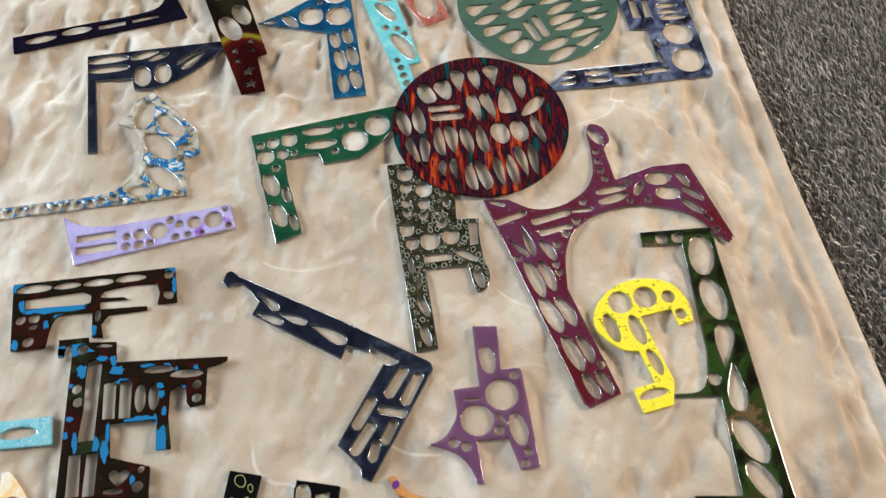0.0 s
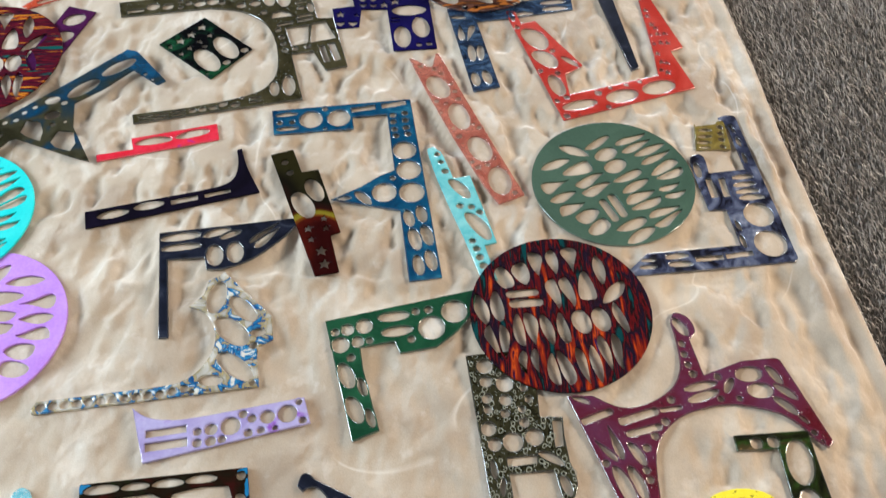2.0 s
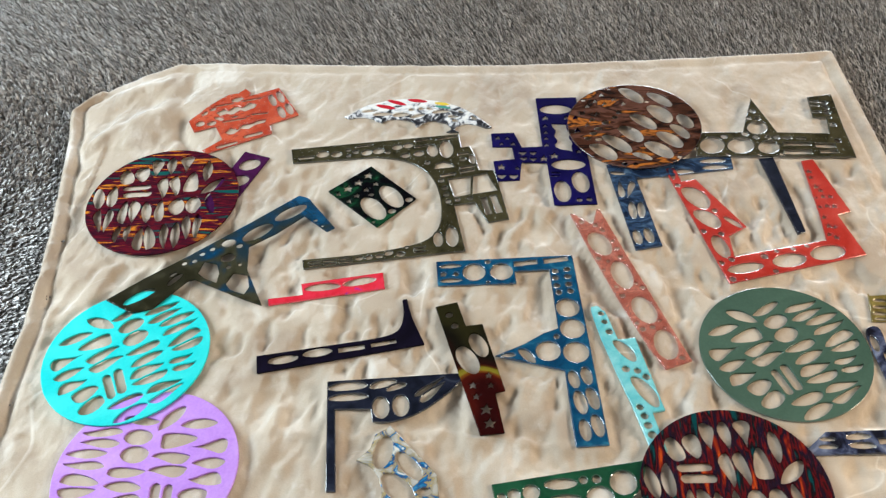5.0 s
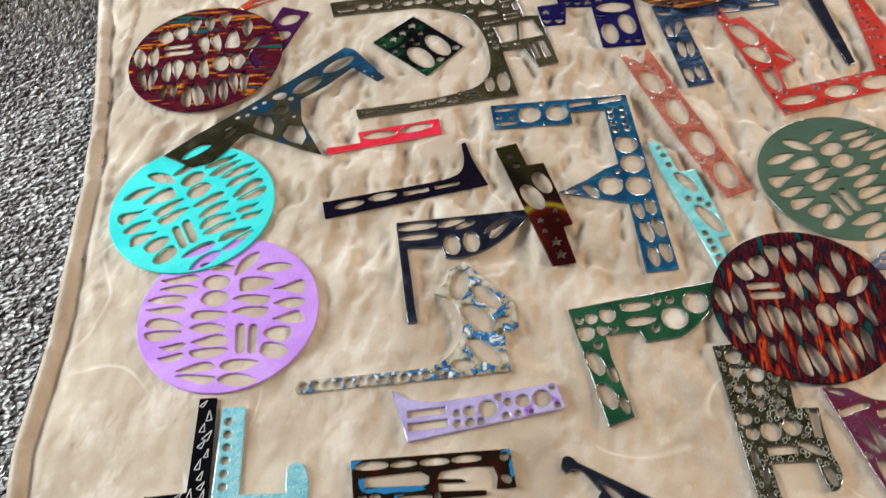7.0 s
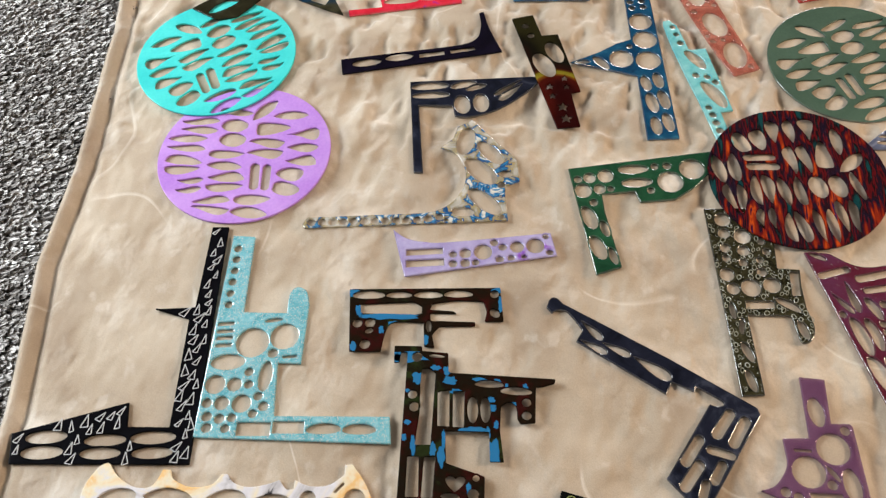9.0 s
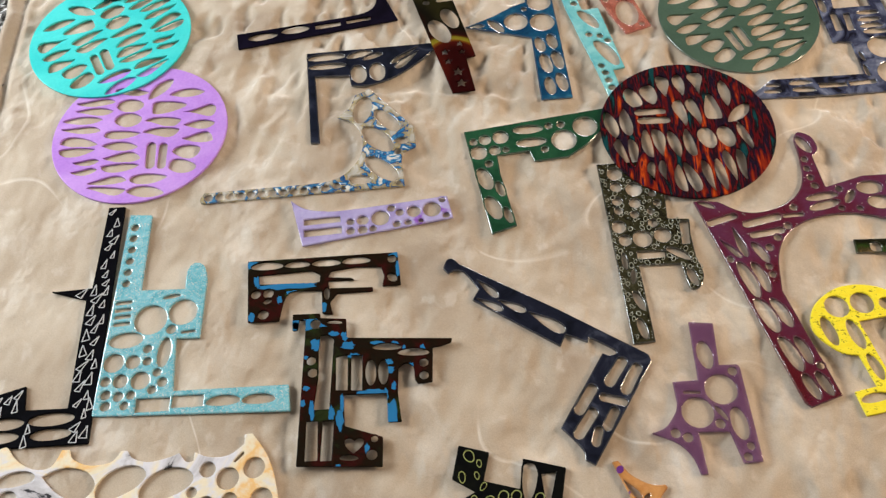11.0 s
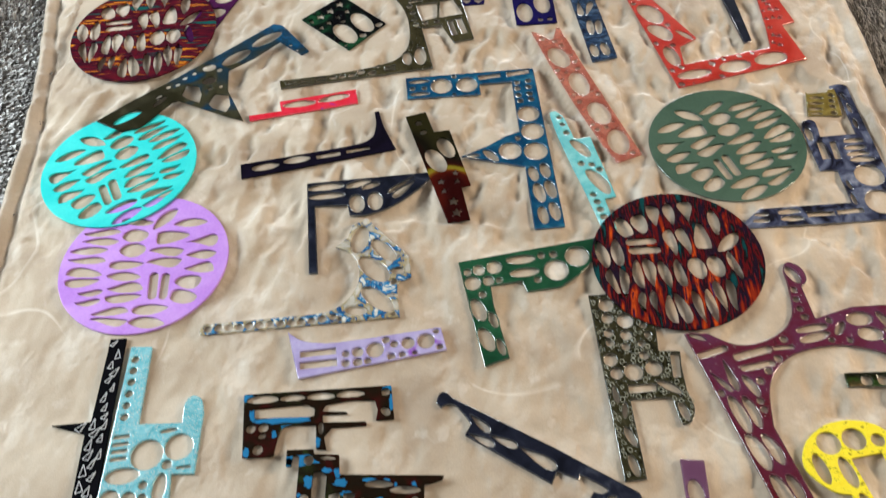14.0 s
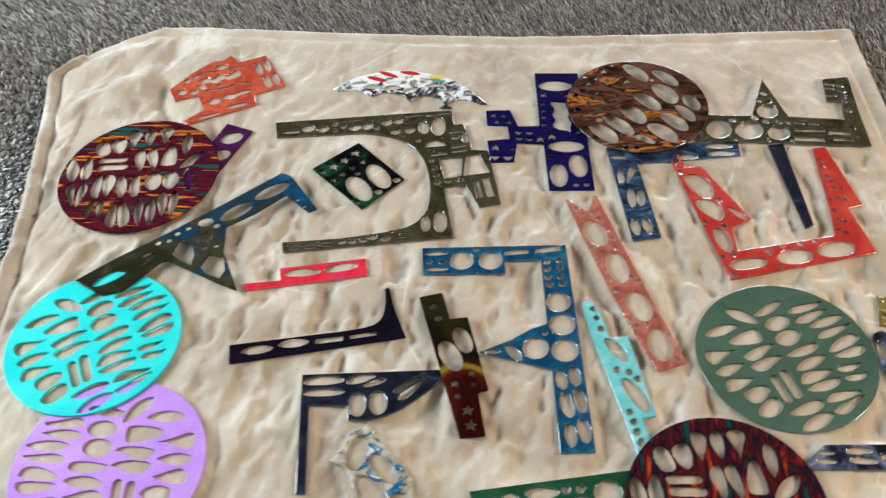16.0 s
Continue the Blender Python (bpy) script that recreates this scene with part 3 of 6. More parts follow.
def heart_holes(*rows):
    for x, y, r in rows:
        pts = []
        for k in range(26):
            s = k * math.tau / 26
            pts.append((r * math.sin(s) ** 3, r * (0.81 * math.cos(s) - 0.31 * math.cos(2 * s) - 0.125 * math.cos(3 * s))))
        placed(pts, x, y, 0)


def free_holes(*rings):
    for ring in rings:
        current["rings"].append(round_corners(smooth_ring(ring), 1.0))


def crosses(a, b):
    """Whether two closed rings cut each other."""
    p, q = np.array([v[:2] for v in a]), np.array([v[:2] for v in b])
    d, e = np.roll(p, -1, 0) - p, np.roll(q, -1, 0) - q
    w = q[None] - p[:, None]
    den = d[:, None, 0] * e[None, :, 1] - d[:, None, 1] * e[None, :, 0]
    den = np.where(abs(den) < 1e-9, 1e-9, den)
    s = (w[..., 0] * e[None, :, 1] - w[..., 1] * e[None, :, 0]) / den
    t = (w[..., 0] * d[:, None, 1] - w[..., 1] * d[:, None, 0]) / den
    return bool(((s > 0) & (s < 1) & (t > 0) & (t < 1)).any())


def inside(p, ring):
    hit = False
    for a, b in zip(ring, ring[1:] + ring[:1]):
        if (a[1] > p[1]) != (b[1] > p[1]) and p[0] < (b[0] - a[0]) * (p[1] - a[1]) / (b[1] - a[1]) + a[0]:
            hit = not hit
    return hit


def grown(ring, by):
    c = sum(ring, Vector((0, 0))) / len(ring)
    return [v + (v - c).normalized() * by for v in ring]


def keep_webs(rings):
    """Narrows holes until a web of material stays between them and along the rim."""
    kept = [rings[0]]
    for ring in rings[1:]:
        c = sum(ring, Vector((0, 0))) / len(ring)
        for k in range(20):
            wide = grown(ring, 0.95)
            if inside(c, rings[0]) and not any(crosses(wide, o) or inside(c, o) and o is not rings[0] or inside(o[0], wide) for o in kept):
                kept.append(ring)
                break
            ring = [c + (v - c) * 0.95 for v in ring]
    return kept


def inset(ring, by):
    """The ring moved by that much to its left, mitred at the corners."""
    out, n = [], len(ring)
    for i in range(n):
        a, b = (ring[i] - ring[i - 1]).normalized(), (ring[(i + 1) % n] - ring[i]).normalized()
        m = Vector((-a.y - b.y, a.x + b.x))
        m = m.normalized() if m.length > 1e-6 else Vector((-a.y, a.x))
        out.append(ring[i] + m * by / max(0.6, m.dot(Vector((-a.y, a.x)))))
    return out


def area(ring):
    return sum(a[0] * b[1] - b[0] * a[1] for a, b in zip(ring, ring[1:] + ring[:1])) / 2


def within(points, ring):
    """Which of many points lie in a ring."""
    x, y, hit = points[:, 0], points[:, 1], np.zeros(len(points), bool)
    for a, b in zip(ring, ring[1:] + ring[:1]):
        if a[1] != b[1]:
            hit ^= ((a[1] > y) != (b[1] > y)) & (x < (b[0] - a[0]) * (y - a[1]) / (b[1] - a[1]) + a[0])
    return hit


# a cut edge, and an edge where the resin has drawn up into a bead: how far in, how far up
CUT_RIM = ((0.5, 0.0), (0.0, 0.5), (0.0, 2.4), (0.15, 2.95), (0.5, 3.28), (1.0, 3.39), (1.5, 3.4))
BEAD_RIM = ((0.5, 0.0), (0.0, 0.5), (0.0, 2.0), (0.15, 2.62), (0.5, 3.05), (1.0, 3.28), (1.6, 3.4))


def raw_mesh(name, verts, faces, material, smooth):
    me = bpy.data.meshes.new(name)
    me.from_pydata([(x / 1000, y / 1000, z / 1000) for x, y, z in verts], [], faces)
    me.materials.append(material)
    if smooth:
        me.shade_smooth()
    return me


def capped(loops, up, turned):
    """A flat face between an outer loop and the loops of its holes, in triangles."""
    pts, edges = [], []
    for loop in loops:
        m = len(pts)
        pts += loop
        edges += [(m + j, m + (j + 1) % len(loop)) for j in range(len(loop))]
    got, _, tris, _, _, _ = geometry.delaunay_2d_cdt(pts, edges, [], 0, 1e-4)
    where = np.array([[sum(got[v][0] for v in t) / 3, sum(got[v][1] for v in t) / 3] for t in tris])
    keep = within(where, loops[0])
    for loop in loops[1:]:
        keep &= ~within(where, loop)
    faces = [tuple(t[::-1] if turned else t) for t, ok in zip(tris, keep) if ok]
    return [(p[0], p[1], up) for p in got], faces


def lay(name, label, material, x, y, layer=0, deg=0, mirror=1):
    """Lays the current sheet on the cloth (x, y in millimetres), or on the sheets under it: a flat body and a rim round it and round each hole."""
    c, s = math.cos(radians(deg)), math.sin(radians(deg))
    cut = material.name in CUT
    profile = CUT_RIM if cut else BEAD_RIM
    edge = material if cut else rims.setdefault(material.name, polished(material))
    rings = []
    for i, ring in enumerate(keep_webs(current["rings"])):
        ring = [Vector((c * mirror * p[0] - s * p[1], s * mirror * p[0] + c * p[1])) for p in ring]
        ring = [p for p, q in zip(ring, ring[1:] + ring[:1]) if (p - q).length > 0.05]
        if (area(ring) > 0) == (i > 0):
            ring.reverse()
        rings.append(ring)
    top, upper = capped([inset(r, profile[-1][0]) for r in rings], profile[-1][1], False)
    low, under = capped([inset(r, profile[0][0]) for r in rings], profile[0][1], True)
    ob = new(name, raw_mesh(name, top + low, upper + [tuple(v + len(top) for v in f) for f in under], material, False))
    ob.matrix_world = pose(x / 1000, y / 1000, 0.0004 + layer * (SHEET + 0.0004))
    for i, ring in enumerate(rings):
        n, verts, faces = len(ring), [], []
        for into, up in profile:
            verts += [(p[0], p[1], up) for p in inset(ring, into)]
        for k in range(len(profile) - 1):
            faces += [(k * n + j, k * n + (j + 1) % n, (k + 1) * n + (j + 1) % n, (k + 1) * n + j) for j in range(n)]
        rim = new("hole_rim" if i else "outer_rim", raw_mesh("rim", verts, faces, rims.setdefault(material.name, polished(material)) if material.name in BRIGHT and not i else edge, True))
        rim.parent = ob
        tagged(rim, "" if cut else "glossy rounded resin rim")
    footprints.append([[p + Vector((x, y)) for p in inset(rings[0], -k)] for k in (11, 6, 2, 0)])
    if name in MARKED:
        marked.append((ob, keep_webs(current["rings"])))
    return tagged(ob, label, "template", "cut templates on the blanket")


def disc(r):
    current["rings"] = [[Vector((r * math.cos(k * math.tau / 96), r * math.sin(k * math.tau / 96))) for k in range(96)]]


# hole pattern shared by the round templates
def disc_pattern():
    lens_holes(0.62, (-79.8, 60.4, 29.8, 8, 7.9, 1, 0.73, 0.43), (-78.8, 42.6, 29.6, 7.5, 8.5, 0, 0.57, 0.68), (-92.8, 24.8, 30.4, 7.8, 8.2, 3, 0.5, 0.57), (-91.8, 6.2, 30.7, 7.8, 7.2, -4, 0.72, 0.54), (-89.2, -21.3, 28.7, 13.9, 6, -2, 0.32, 0.55), (-89, -31.9, 28.6, 4.1, 14.3, 2, 0.42, 0.38), (-70.9, -54.6, 19.7, 4.5, 8.1, 4, 0.76, 0.56), (-70.3, -71.5, 19.3, 4.6, 8.7, 6, 0.78, 0.53), (-26.4, -3.7, 27.4, 8.1, 9.3, 4, 0.26, 0.46), (-25.4, -26.9, 27.2, 9.4, 8.3, -3, 0.52, 0.55), (-18.4, -49.8, 28, 13.3, 7.5, -2, 0.67, 0.55), (-17.7, -63, 28.2, 4.1, 12.6, 2, 0.55, 0.39))
    lens_holes(0.62, (-31.6, -92.6, 28.2, 10.5, 5.2, 4, 0.68, 0.47), (-29.8, -104.9, 29, 3.6, 11.7, -2, 0.31, 0.73), (28.2, -86.7, 27.5, 8.7, 10.9, 5, 0.37, 0.46), (28.1, -111.9, 27.9, 11.3, 9.2, -4, 0.47, 0.52), (31.1, 21.9, 27.6, 7.2, 13.4, 2, 0.41, 0.73), (31.6, 1.2, 27.6, 7.1, 13.8, 6, 0.43, 0.72), (16.9, 85, 26.3, 11.9, 9.1, 53, 0.52, 0.55), (59.5, 75.7, 27.3, 9.9, 8.2, 6, 0.5, 0.57), (87.4, 13.7, 23.9, 7.4, 11.1, 5, 0.56, 0.65), (88.8, -16.1, 23.7, 16.2, 5.8, -6, 0.71, 0.56), (-27.3, 81.1, 27.4, 7.2, 8.6, -3, 0.32, 0.62))
    lens_holes(0.48, (-24.9, 52.8, 21.1, 13.4, 13.6, 3, 0.45, 0.55), (-23, 24.6, 20.9, 13.6, 14.7, 3, 0.46, 0.56), (36.4, 48, 26.3, 14.9, 11.7, 9, 0.18, 0.25), (83.5, 40.7, 25.7, 9.9, 15.2, 8, 0.82, 0.82), (75.9, -36.1, 20.7, 9.8, 17.2, 8, 0.46, 0.64), (74.8, -67.3, 20.5, 15, 11.8, 0, 0.28, 0.56))
    slot_holes((24.1, -45, 25.2, 7.2, -83), (41.7, -46.2, 24.5, 6.6, -85))
    leaf_holes((-37.1, 92.7, 23.5, 8.2, 21), (17.8, 104, 20, 8, 5))


def copper_pattern():
    leaf_holes((3, 90.1, 29.7, 13.6, -51), (55, 75.6, 28.7, 12.1, -48), (50, 31.4, 30.3, 17.1, -58), (17.6, 8.7, 29.7, 13.8, -48), (80.9, -20.9, 24, 10.8, -58), (59.5, -44.5, 28.5, 14.2, -49), (-9.2, -26.5, 27.9, 15.4, -52), (-36.3, -54.7, 32.7, 13.8, -47), (36.9, -73, 29.6, 15.5, -46), (-62.8, -76.9, 29.6, 15.1, -47), (5.8, -90.5, 20.6, 8.8, -29))
    oval_holes((94.8, 8.4, 27.1, 15.6, -69))
    star_holes((-37.9, 111.2, 6.8), (-53.4, 92.5, 6.8), (-66.8, 72.3, 6.6), (-49.6, 65.1, 6.7), (-30.6, 78.1, 7.3), (-13.4, 64, 6.7), (-66, 33.7, 7.2), (-82.6, 57.6, 6.7), (-107.1, 23.3, 7.8), (-76.9, 16, 7.8), (-85.3, 1.6, 7), (-104.8, -13.9, 8.2))
    round_holes((-75.3, 95, 5.5), (-89.5, 76.5, 6.8), (-93.7, 36.2, 5.9), (-52.2, 7.2, 7.1), (-24.5, 37.5, 5.9), (-66.9, -10.1, 7), (-76.3, -24.1, 7), (-87.6, -38, 6.2), (-67.8, -41.6, 6.2), (-33.2, 22.9, 5.2), (71.5, -93.4, 6), (-27.6, -110.6, 6), (30.9, 69.5, 6.1), (-8.2, -111, 4.8))


sheet([(-85, -10), (-54, 39), (-36, 60), (-22, 75), (-3, 79), (9, 95), (23, 80), (22, 69), (78, 96), (133, 6), (80, -23), (89, -50), (-25, -108), (-37, -100), (-5, -67), (-27, -27), (-66, -43)])
oval_holes((71.5, 54.9, 21.2, 6.6, -65), (85.7, 65.1, 21.2, 6.8, -66), (96.3, 15.5, 20.5, 6.8, -65), (110.3, 25.6, 20.5, 6.8, -65), (-59.5, -17.9, 8.9, 8.4, -51), (-36.7, -16.7, 8.5, 8, 12), (-57.5, 14.6, 7.6, 5.4, 73), (-44.4, 28.1, 6.8, 5.3, 47), (-0.9, 58.6, 12.1, 8.4, 17))
free_holes([(-36, 17), (-22, 29), (-12, 22), (-2, 37, 1), (14, 33), (26, 49), (42, 43), (40, 31), (22, 19), (12, 25), (-1, 10, 1), (-13, 13), (-24, 5)], [(-4, -46), (4, -31), (18, -37), (25, -22), (41, -19), (54, -9), (70, -6), (69, -16), (51, -24), (40, -37), (25, -35), (15, -51), (5, -53)])
slot_holes((-24.6, 41.8, 21.7, 3, 15), (28.6, 57.8, 19.7, 2.9, 15), (6.7, -7.7, 23.5, 2.7, 15), (52.9, 11.5, 17.3, 2.8, 8), (7.7, -83.6, 20.7, 4.9, 21), (52.8, -54, 18.8, 5.1, 21))
leaf_holes((-25, -3.5, 12.6, 5.2, -27), (32.3, 3.5, 14, 6, 14), (6, 2.5, 6.5, 3.5, 13))
thing = lay('orange_robot_template', 'orange resin robot-shaped template with slotted holes', orange_res, -541, 720, 0)

sheet([(4.7, 95.7), (55.3, 76.9), (-6.5, -96.6), (-55.3, -76.8)])
oval_holes((20.5, 58.3, 20.2, 15.2, 23), (8.6, 13.6, 19.7, 14.8, 20))
thing = lay('purple_bar_template', 'dark purple resin bar with two oval holes', purple_res, -498, 520, 0)

sheet([(-192.4, -91.9), (-140.9, -44.7), (-81.4, 3.3), (3.2, 76.7), (83.8, 150), (101.4, 143.7), (157.9, 69.3), (145.4, 60.2), (101.1, 98.6), (59.4, 56.6), (17.8, 25.7), (25.3, -26.7), (64, -103), (35.3, -92), (-58, -47.9), (-68.7, -51.7), (-111.4, -110.1), (-142.3, -118.7)])
oval_holes((75.9, 107.2, 31.3, 12.5, 37), (26.6, 59.6, 29.8, 13.4, 41), (-18.3, 34.5, 12.3, 9.8, 13), (-12.2, 0.5, 12.5, 10, 13), (-95.2, -36.9, 7, 3.5, 37), (49.5, 72.8, 9, 5.4, 47))
round_holes((1.5, 27.6, 5.5), (-43.2, 20.2, 4.6), (-57.8, 8.8, 4.6), (-67.4, -7.1, 4.6), (-83.5, -12.3, 4.6), (-7, -20.7, 4.5), (10.9, -15.4, 3.6), (122, 87.5, 3.8), (135.7, 73.8, 3.7))
free_holes([(-55.5, -33.9), (-50.6, -7.8), (-27.8, -14.2), (-19.7, -35.1), (-19.8, -55.8), (-42.5, -45.1)], [(-4.1, -57.6), (3.6, -34.4), (28, -38.2), (35.8, -64.2), (30.7, -80), (6.3, -70.8)])
leaf_holes((-89.8, -48.7, 27.4, 9.6, 55), (-139.5, -85.6, 26.1, 9.1, 36))
thing = lay('blue_black_pistol_template', 'blue and black marbled resin pistol-shaped template', pistol_res, -452, 334, 2)

sheet([(-254.3, 126.3), (60.9, 165.5), (66.3, 125.9), (82.1, 129.2), (92.4, 102.6), (100.3, 62.3), (128.4, 61.5), (154, -65.1), (117.8, -73.6), (94.1, -22.7), (59, -30.1), (81.7, -139.5), (-184.2, -179.3), (-189.1, -158.2), (-99.4, -147.2), (-20.4, -129.3, 1), (20.9, -107.4, 1), (36.6, -65.6, 1), (30.1, 3.9, 1), (6.3, 57.6, 1), (-38.3, 89.9, 1), (-93.5, 100.6), (-244.5, 85.9)])
free_holes([(45.7, 37.3), (85.7, 45.1), (85.5, -1.6), (58.5, -8.9)], [(90.5, 46.6), (114.3, 52.7), (133.2, 7.6), (90.2, -1.4)], [(104.9, -13.1), (114.1, -10.3), (124.2, -50.6), (115.1, -53.4)], [(120.6, -7.4), (130.8, -4.5), (142.5, -47.5), (132.5, -50.4)], [(19.2, 66.4), (22, 79.4), (35.4, 85.5), (49.5, 79.9), (56, 71.4)])
box_holes((-220.9, 101.2, 14, 3.1, 7), (-116, 133.3, 16.2, 1.9, 12), (-6.9, 148.9, 15.3, 2.3, 13), (38.3, 154.3, 20.5, 2.5, 14), (-8.3, 130.6, 12.2, 1.8, 15), (69.9, 107.4, 9.6, 2.4, 14), (44.8, 49.9, 12.8, 2.6, 14), (78.5, 70.5, 12.9, 2.6, 14), (79.2, 59.1, 12.8, 2.6, 14), (-166.4, -163.5, 9.8, 1.6, 9), (-165.1, -170.5, 9.8, 1.6, 9), (-142.5, -160.4, 10.7, 1.7, 8), (-141.4, -167.4, 10.7, 1.7, 8), (-116.2, -156, 10.7, 1.7, 8))
box_holes((-115.1, -163.1, 10.7, 1.7, 8), (1.3, -120.8, 11.7, 2.3, 11), (5.1, -132.2, 9, 1.8, 9), (5.9, -140.5, 8.9, 1.8, 9))
oval_holes((-191.6, 110.7, 11.5, 8.7, 9), (-165.5, 109.7, 10, 7.5, 10), (-109.4, 114.5, 10.1, 7.6, 14), (-87.7, 118.6, 12, 9, 8), (-53.6, 129.1, 9.2, 7.3, 15), (-33.3, 133.2, 8.6, 6.9, 11), (-35.8, 104.6, 8, 6.4, 12), (-11.3, 109.6, 9, 7.2, 11), (12.9, 118.3, 17.5, 9.6, -79), (38.6, 121.9, 24.8, 12.4, -84), (70.4, 92, 6, 4.2, 15), (87.1, 92.4, 13.3, 5.3, -78), (-93.7, -155.4, 6.3, 4.4, 13), (-77.8, -153.7, 6.3, 4.4, 13))
oval_holes((-61.1, -150.8, 6.3, 4.4, 13), (-45.8, -143.8, 7.2, 5.1, 16), (-25.8, -146.2, 7.2, 5, 11), (-16.6, -131, 6.4, 4.5, 18), (34.8, -111.7, 23.3, 10.5, -83), (57.9, -106.1, 23.4, 10.5, -84))
round_holes((-142.6, 105.6, 4), (-145, 122.1, 4.1), (-130, 116.4, 5.1), (-70.1, 114.4, 5), (5.9, 83.4, 4.9), (33.4, 34.2, 4.8), (40.7, 15.1, 4.8), (43.9, -2.5, 4.7), (48, -19.8, 4.7), (64.6, -15.4, 4.7), (86.1, -12.3, 4.7))
thing = lay('olive_bracket_template', 'smoky olive resin template with a curved arm', olive_res, -152, 494, 0)

sheet([(-82, 11), (-11.2, 77.6), (77.5, -9.8), (14.2, -80.5)])
oval_holes((32.6, -2.9, 33.9, 16.6, -56), (3.5, -33, 34.1, 17.4, -54), (-24.9, -41, 19.3, 5.3, -47))
round_holes((-3.9, 1.8, 5.9), (64.4, -11.9, 6.9), (36.9, -40.5, 6.9), (7, -67.1, 6.8))
star_holes((-62.3, 4.1, 10.1), (-46.9, 18.1, 10.2), (-30.2, 33.7, 9.7), (-13.8, 52.5, 9.8), (1.9, 30.2, 7.2), (-13.8, 14.8, 7.1), (-29.3, -0.7, 7.1), (-41.9, -14.6, 7.6))
thing = lay('green_star_diamond_template', 'black and green galaxy resin square with stars cut out', galaxy_res, -238, 492, 0)

sheet([(-164, 8), (-146, 21, 1), (-126, 41, 1), (-94, 54, 1), (-59, 62, 1), (-18, 60, 1), (21, 52, 1), (56, 36, 1), (85, 14, 1), (107, -11, 1), (124, -32), (112, -33), (96, -24, 1), (75, -19, 1), (57, -27, 1), (52, -36), (62, -45), (37, -44), (47, -34), (36, -18, 1), (12, -9, 1), (-4, -13, 1), (-17, -26), (-22, -26), (-27, -13, 1), (-45, -4, 1), (-69, -2, 1), (-84, -8, 1), (-87, -13), (-98, -8), (-112, 3, 1), (-133, 5, 1), (-155, 2)])
leaf_holes((-88.8, 14, 18.2, 6, 3), (-53.2, 11.4, 16.1, 6.8, 6), (-19.8, 7, 15.2, 4.9, 19), (24.7, 19.4, 17.1, 5.2, 7), (-115.6, 25, 15.1, 4.2, 11), (48.4, 3.5, 9.5, 4.1, -2))
oval_holes((-33.6, 27.9, 5.9, 5, 28), (-14.4, 30.7, 6.6, 5.1, 24), (1.9, 30.2, 6.7, 4.9, -23), (88.7, -0.9, 7.4, 4.9, -50), (52.9, -8.2, 6.3, 5, -4), (63.1, 18.3, 5.6, 3.9, -28))
thing = lay('rainbow_fan_shard_template', 'silver and rainbow resin fan with a scalloped edge', rainbow_res, -153, 709, 0)

sheet([(19.7, 164.2), (98.8, 165.2), (118.6, -137.2), (44.4, -139.1), (35.7, -27.5), (-9.8, -25.5), (-13.8, -73.5), (-53.7, -75.8), (-61.4, -22.2), (-22.6, -17.1), (-27.3, 18.1), (-63, 18.9), (-66.4, 56.9), (-23.1, 59.1), (-8.4, 15.5), (29, 17.6)])
oval_holes((57.2, 128.6, 30.4, 15.2, -1), (74.1, -33.3, 30.5, 14.9, 0), (60.6, -103.6, 28.6, 14.7, -86), (93, -80.2, 28.2, 15.2, -83))
free_holes([(48, 86), (75, 83), (76, 70, 1), (80, 54, 1), (79, 43, 1), (84, 29, 1), (82, 15, 1), (84, 1), (76, 6, 1), (64, 8, 1), (54, 16, 1), (53, 25, 1), (57, 34, 1), (52, 48, 1), (55, 63, 1), (50, 74, 1)])
star_holes((36.9, 102.3, 7.8), (35.6, 77.9, 5.8), (36.6, 58.5, 5.8), (36.7, 41, 5.7), (36.8, 22.1, 6.3), (77.4, 101.3, 6.5), (-53, 44.6, 6.4), (-35.6, 42.8, 5.7), (-46.2, 27, 5.7), (-24.9, 26.6, 6.3), (-46.6, -38.4, 9.1), (-17.9, -42, 9.1), (30.7, -16, 9.2), (50, -8.9, 9.1), (94.7, 2.4, 6.2))
heart_holes((-46.1, -63.4, 7.8), (-24.5, -63.9, 8.3), (-7.5, -0, 6.9), (11.5, -0.4, 6.8), (-6.1, -15.2, 6.8), (11.7, -17.1, 6.7))
round_holes((88.5, -126.4, 5.2), (105.5, -125.2, 5.2))
box_holes((50.3, -55, 7.9, 2, -1), (49.6, -63.8, 7.8, 1.9, -1))
thing = lay('cobalt_star_template', 'cobalt blue resin template with star-shaped holes', cobalt_res, 35, 602, 0)

sheet([(-97.2, 50.7), (-51.2, 57.3), (25, 63.1), (125.8, 72.2), (125.3, 35.8), (2, 18.1), (-46.8, 12.9), (-21.4, -152.1), (-66, -161.6)])
leaf_holes((91.8, 57.8, 21.5, 5.8, 4), (93.5, 40.2, 21.3, 5.8, 4), (36.4, 29.6, 17.4, 5.7, 5))
drop_holes((-76.2, -13.8, 20.4, 7.9, -87), (-60, -14.2, 21, 7.7, 73))
oval_holes((-78.4, 27.5, 17.3, 5.7, -4), (-61.5, -67.3, 20.9, 6.7, -88), (-46.7, -66.2, 19.8, 6.5, 88), (-60, -131.1, 16.6, 7.7, -84), (-40.8, -127.5, 17.6, 7.8, -81))
thing = lay('denim_angle_template', 'denim blue translucent angled template under the copper disc', denim_res, 273, 516, 0)

sheet([(-23.2, 91.8), (3.6, 96.6), (17.9, -91.7), (3.1, -98.1)])
thing = lay('navy_strip_template', 'narrow plain navy resin strip on the blanket', navy_res, 469, 486, 0)

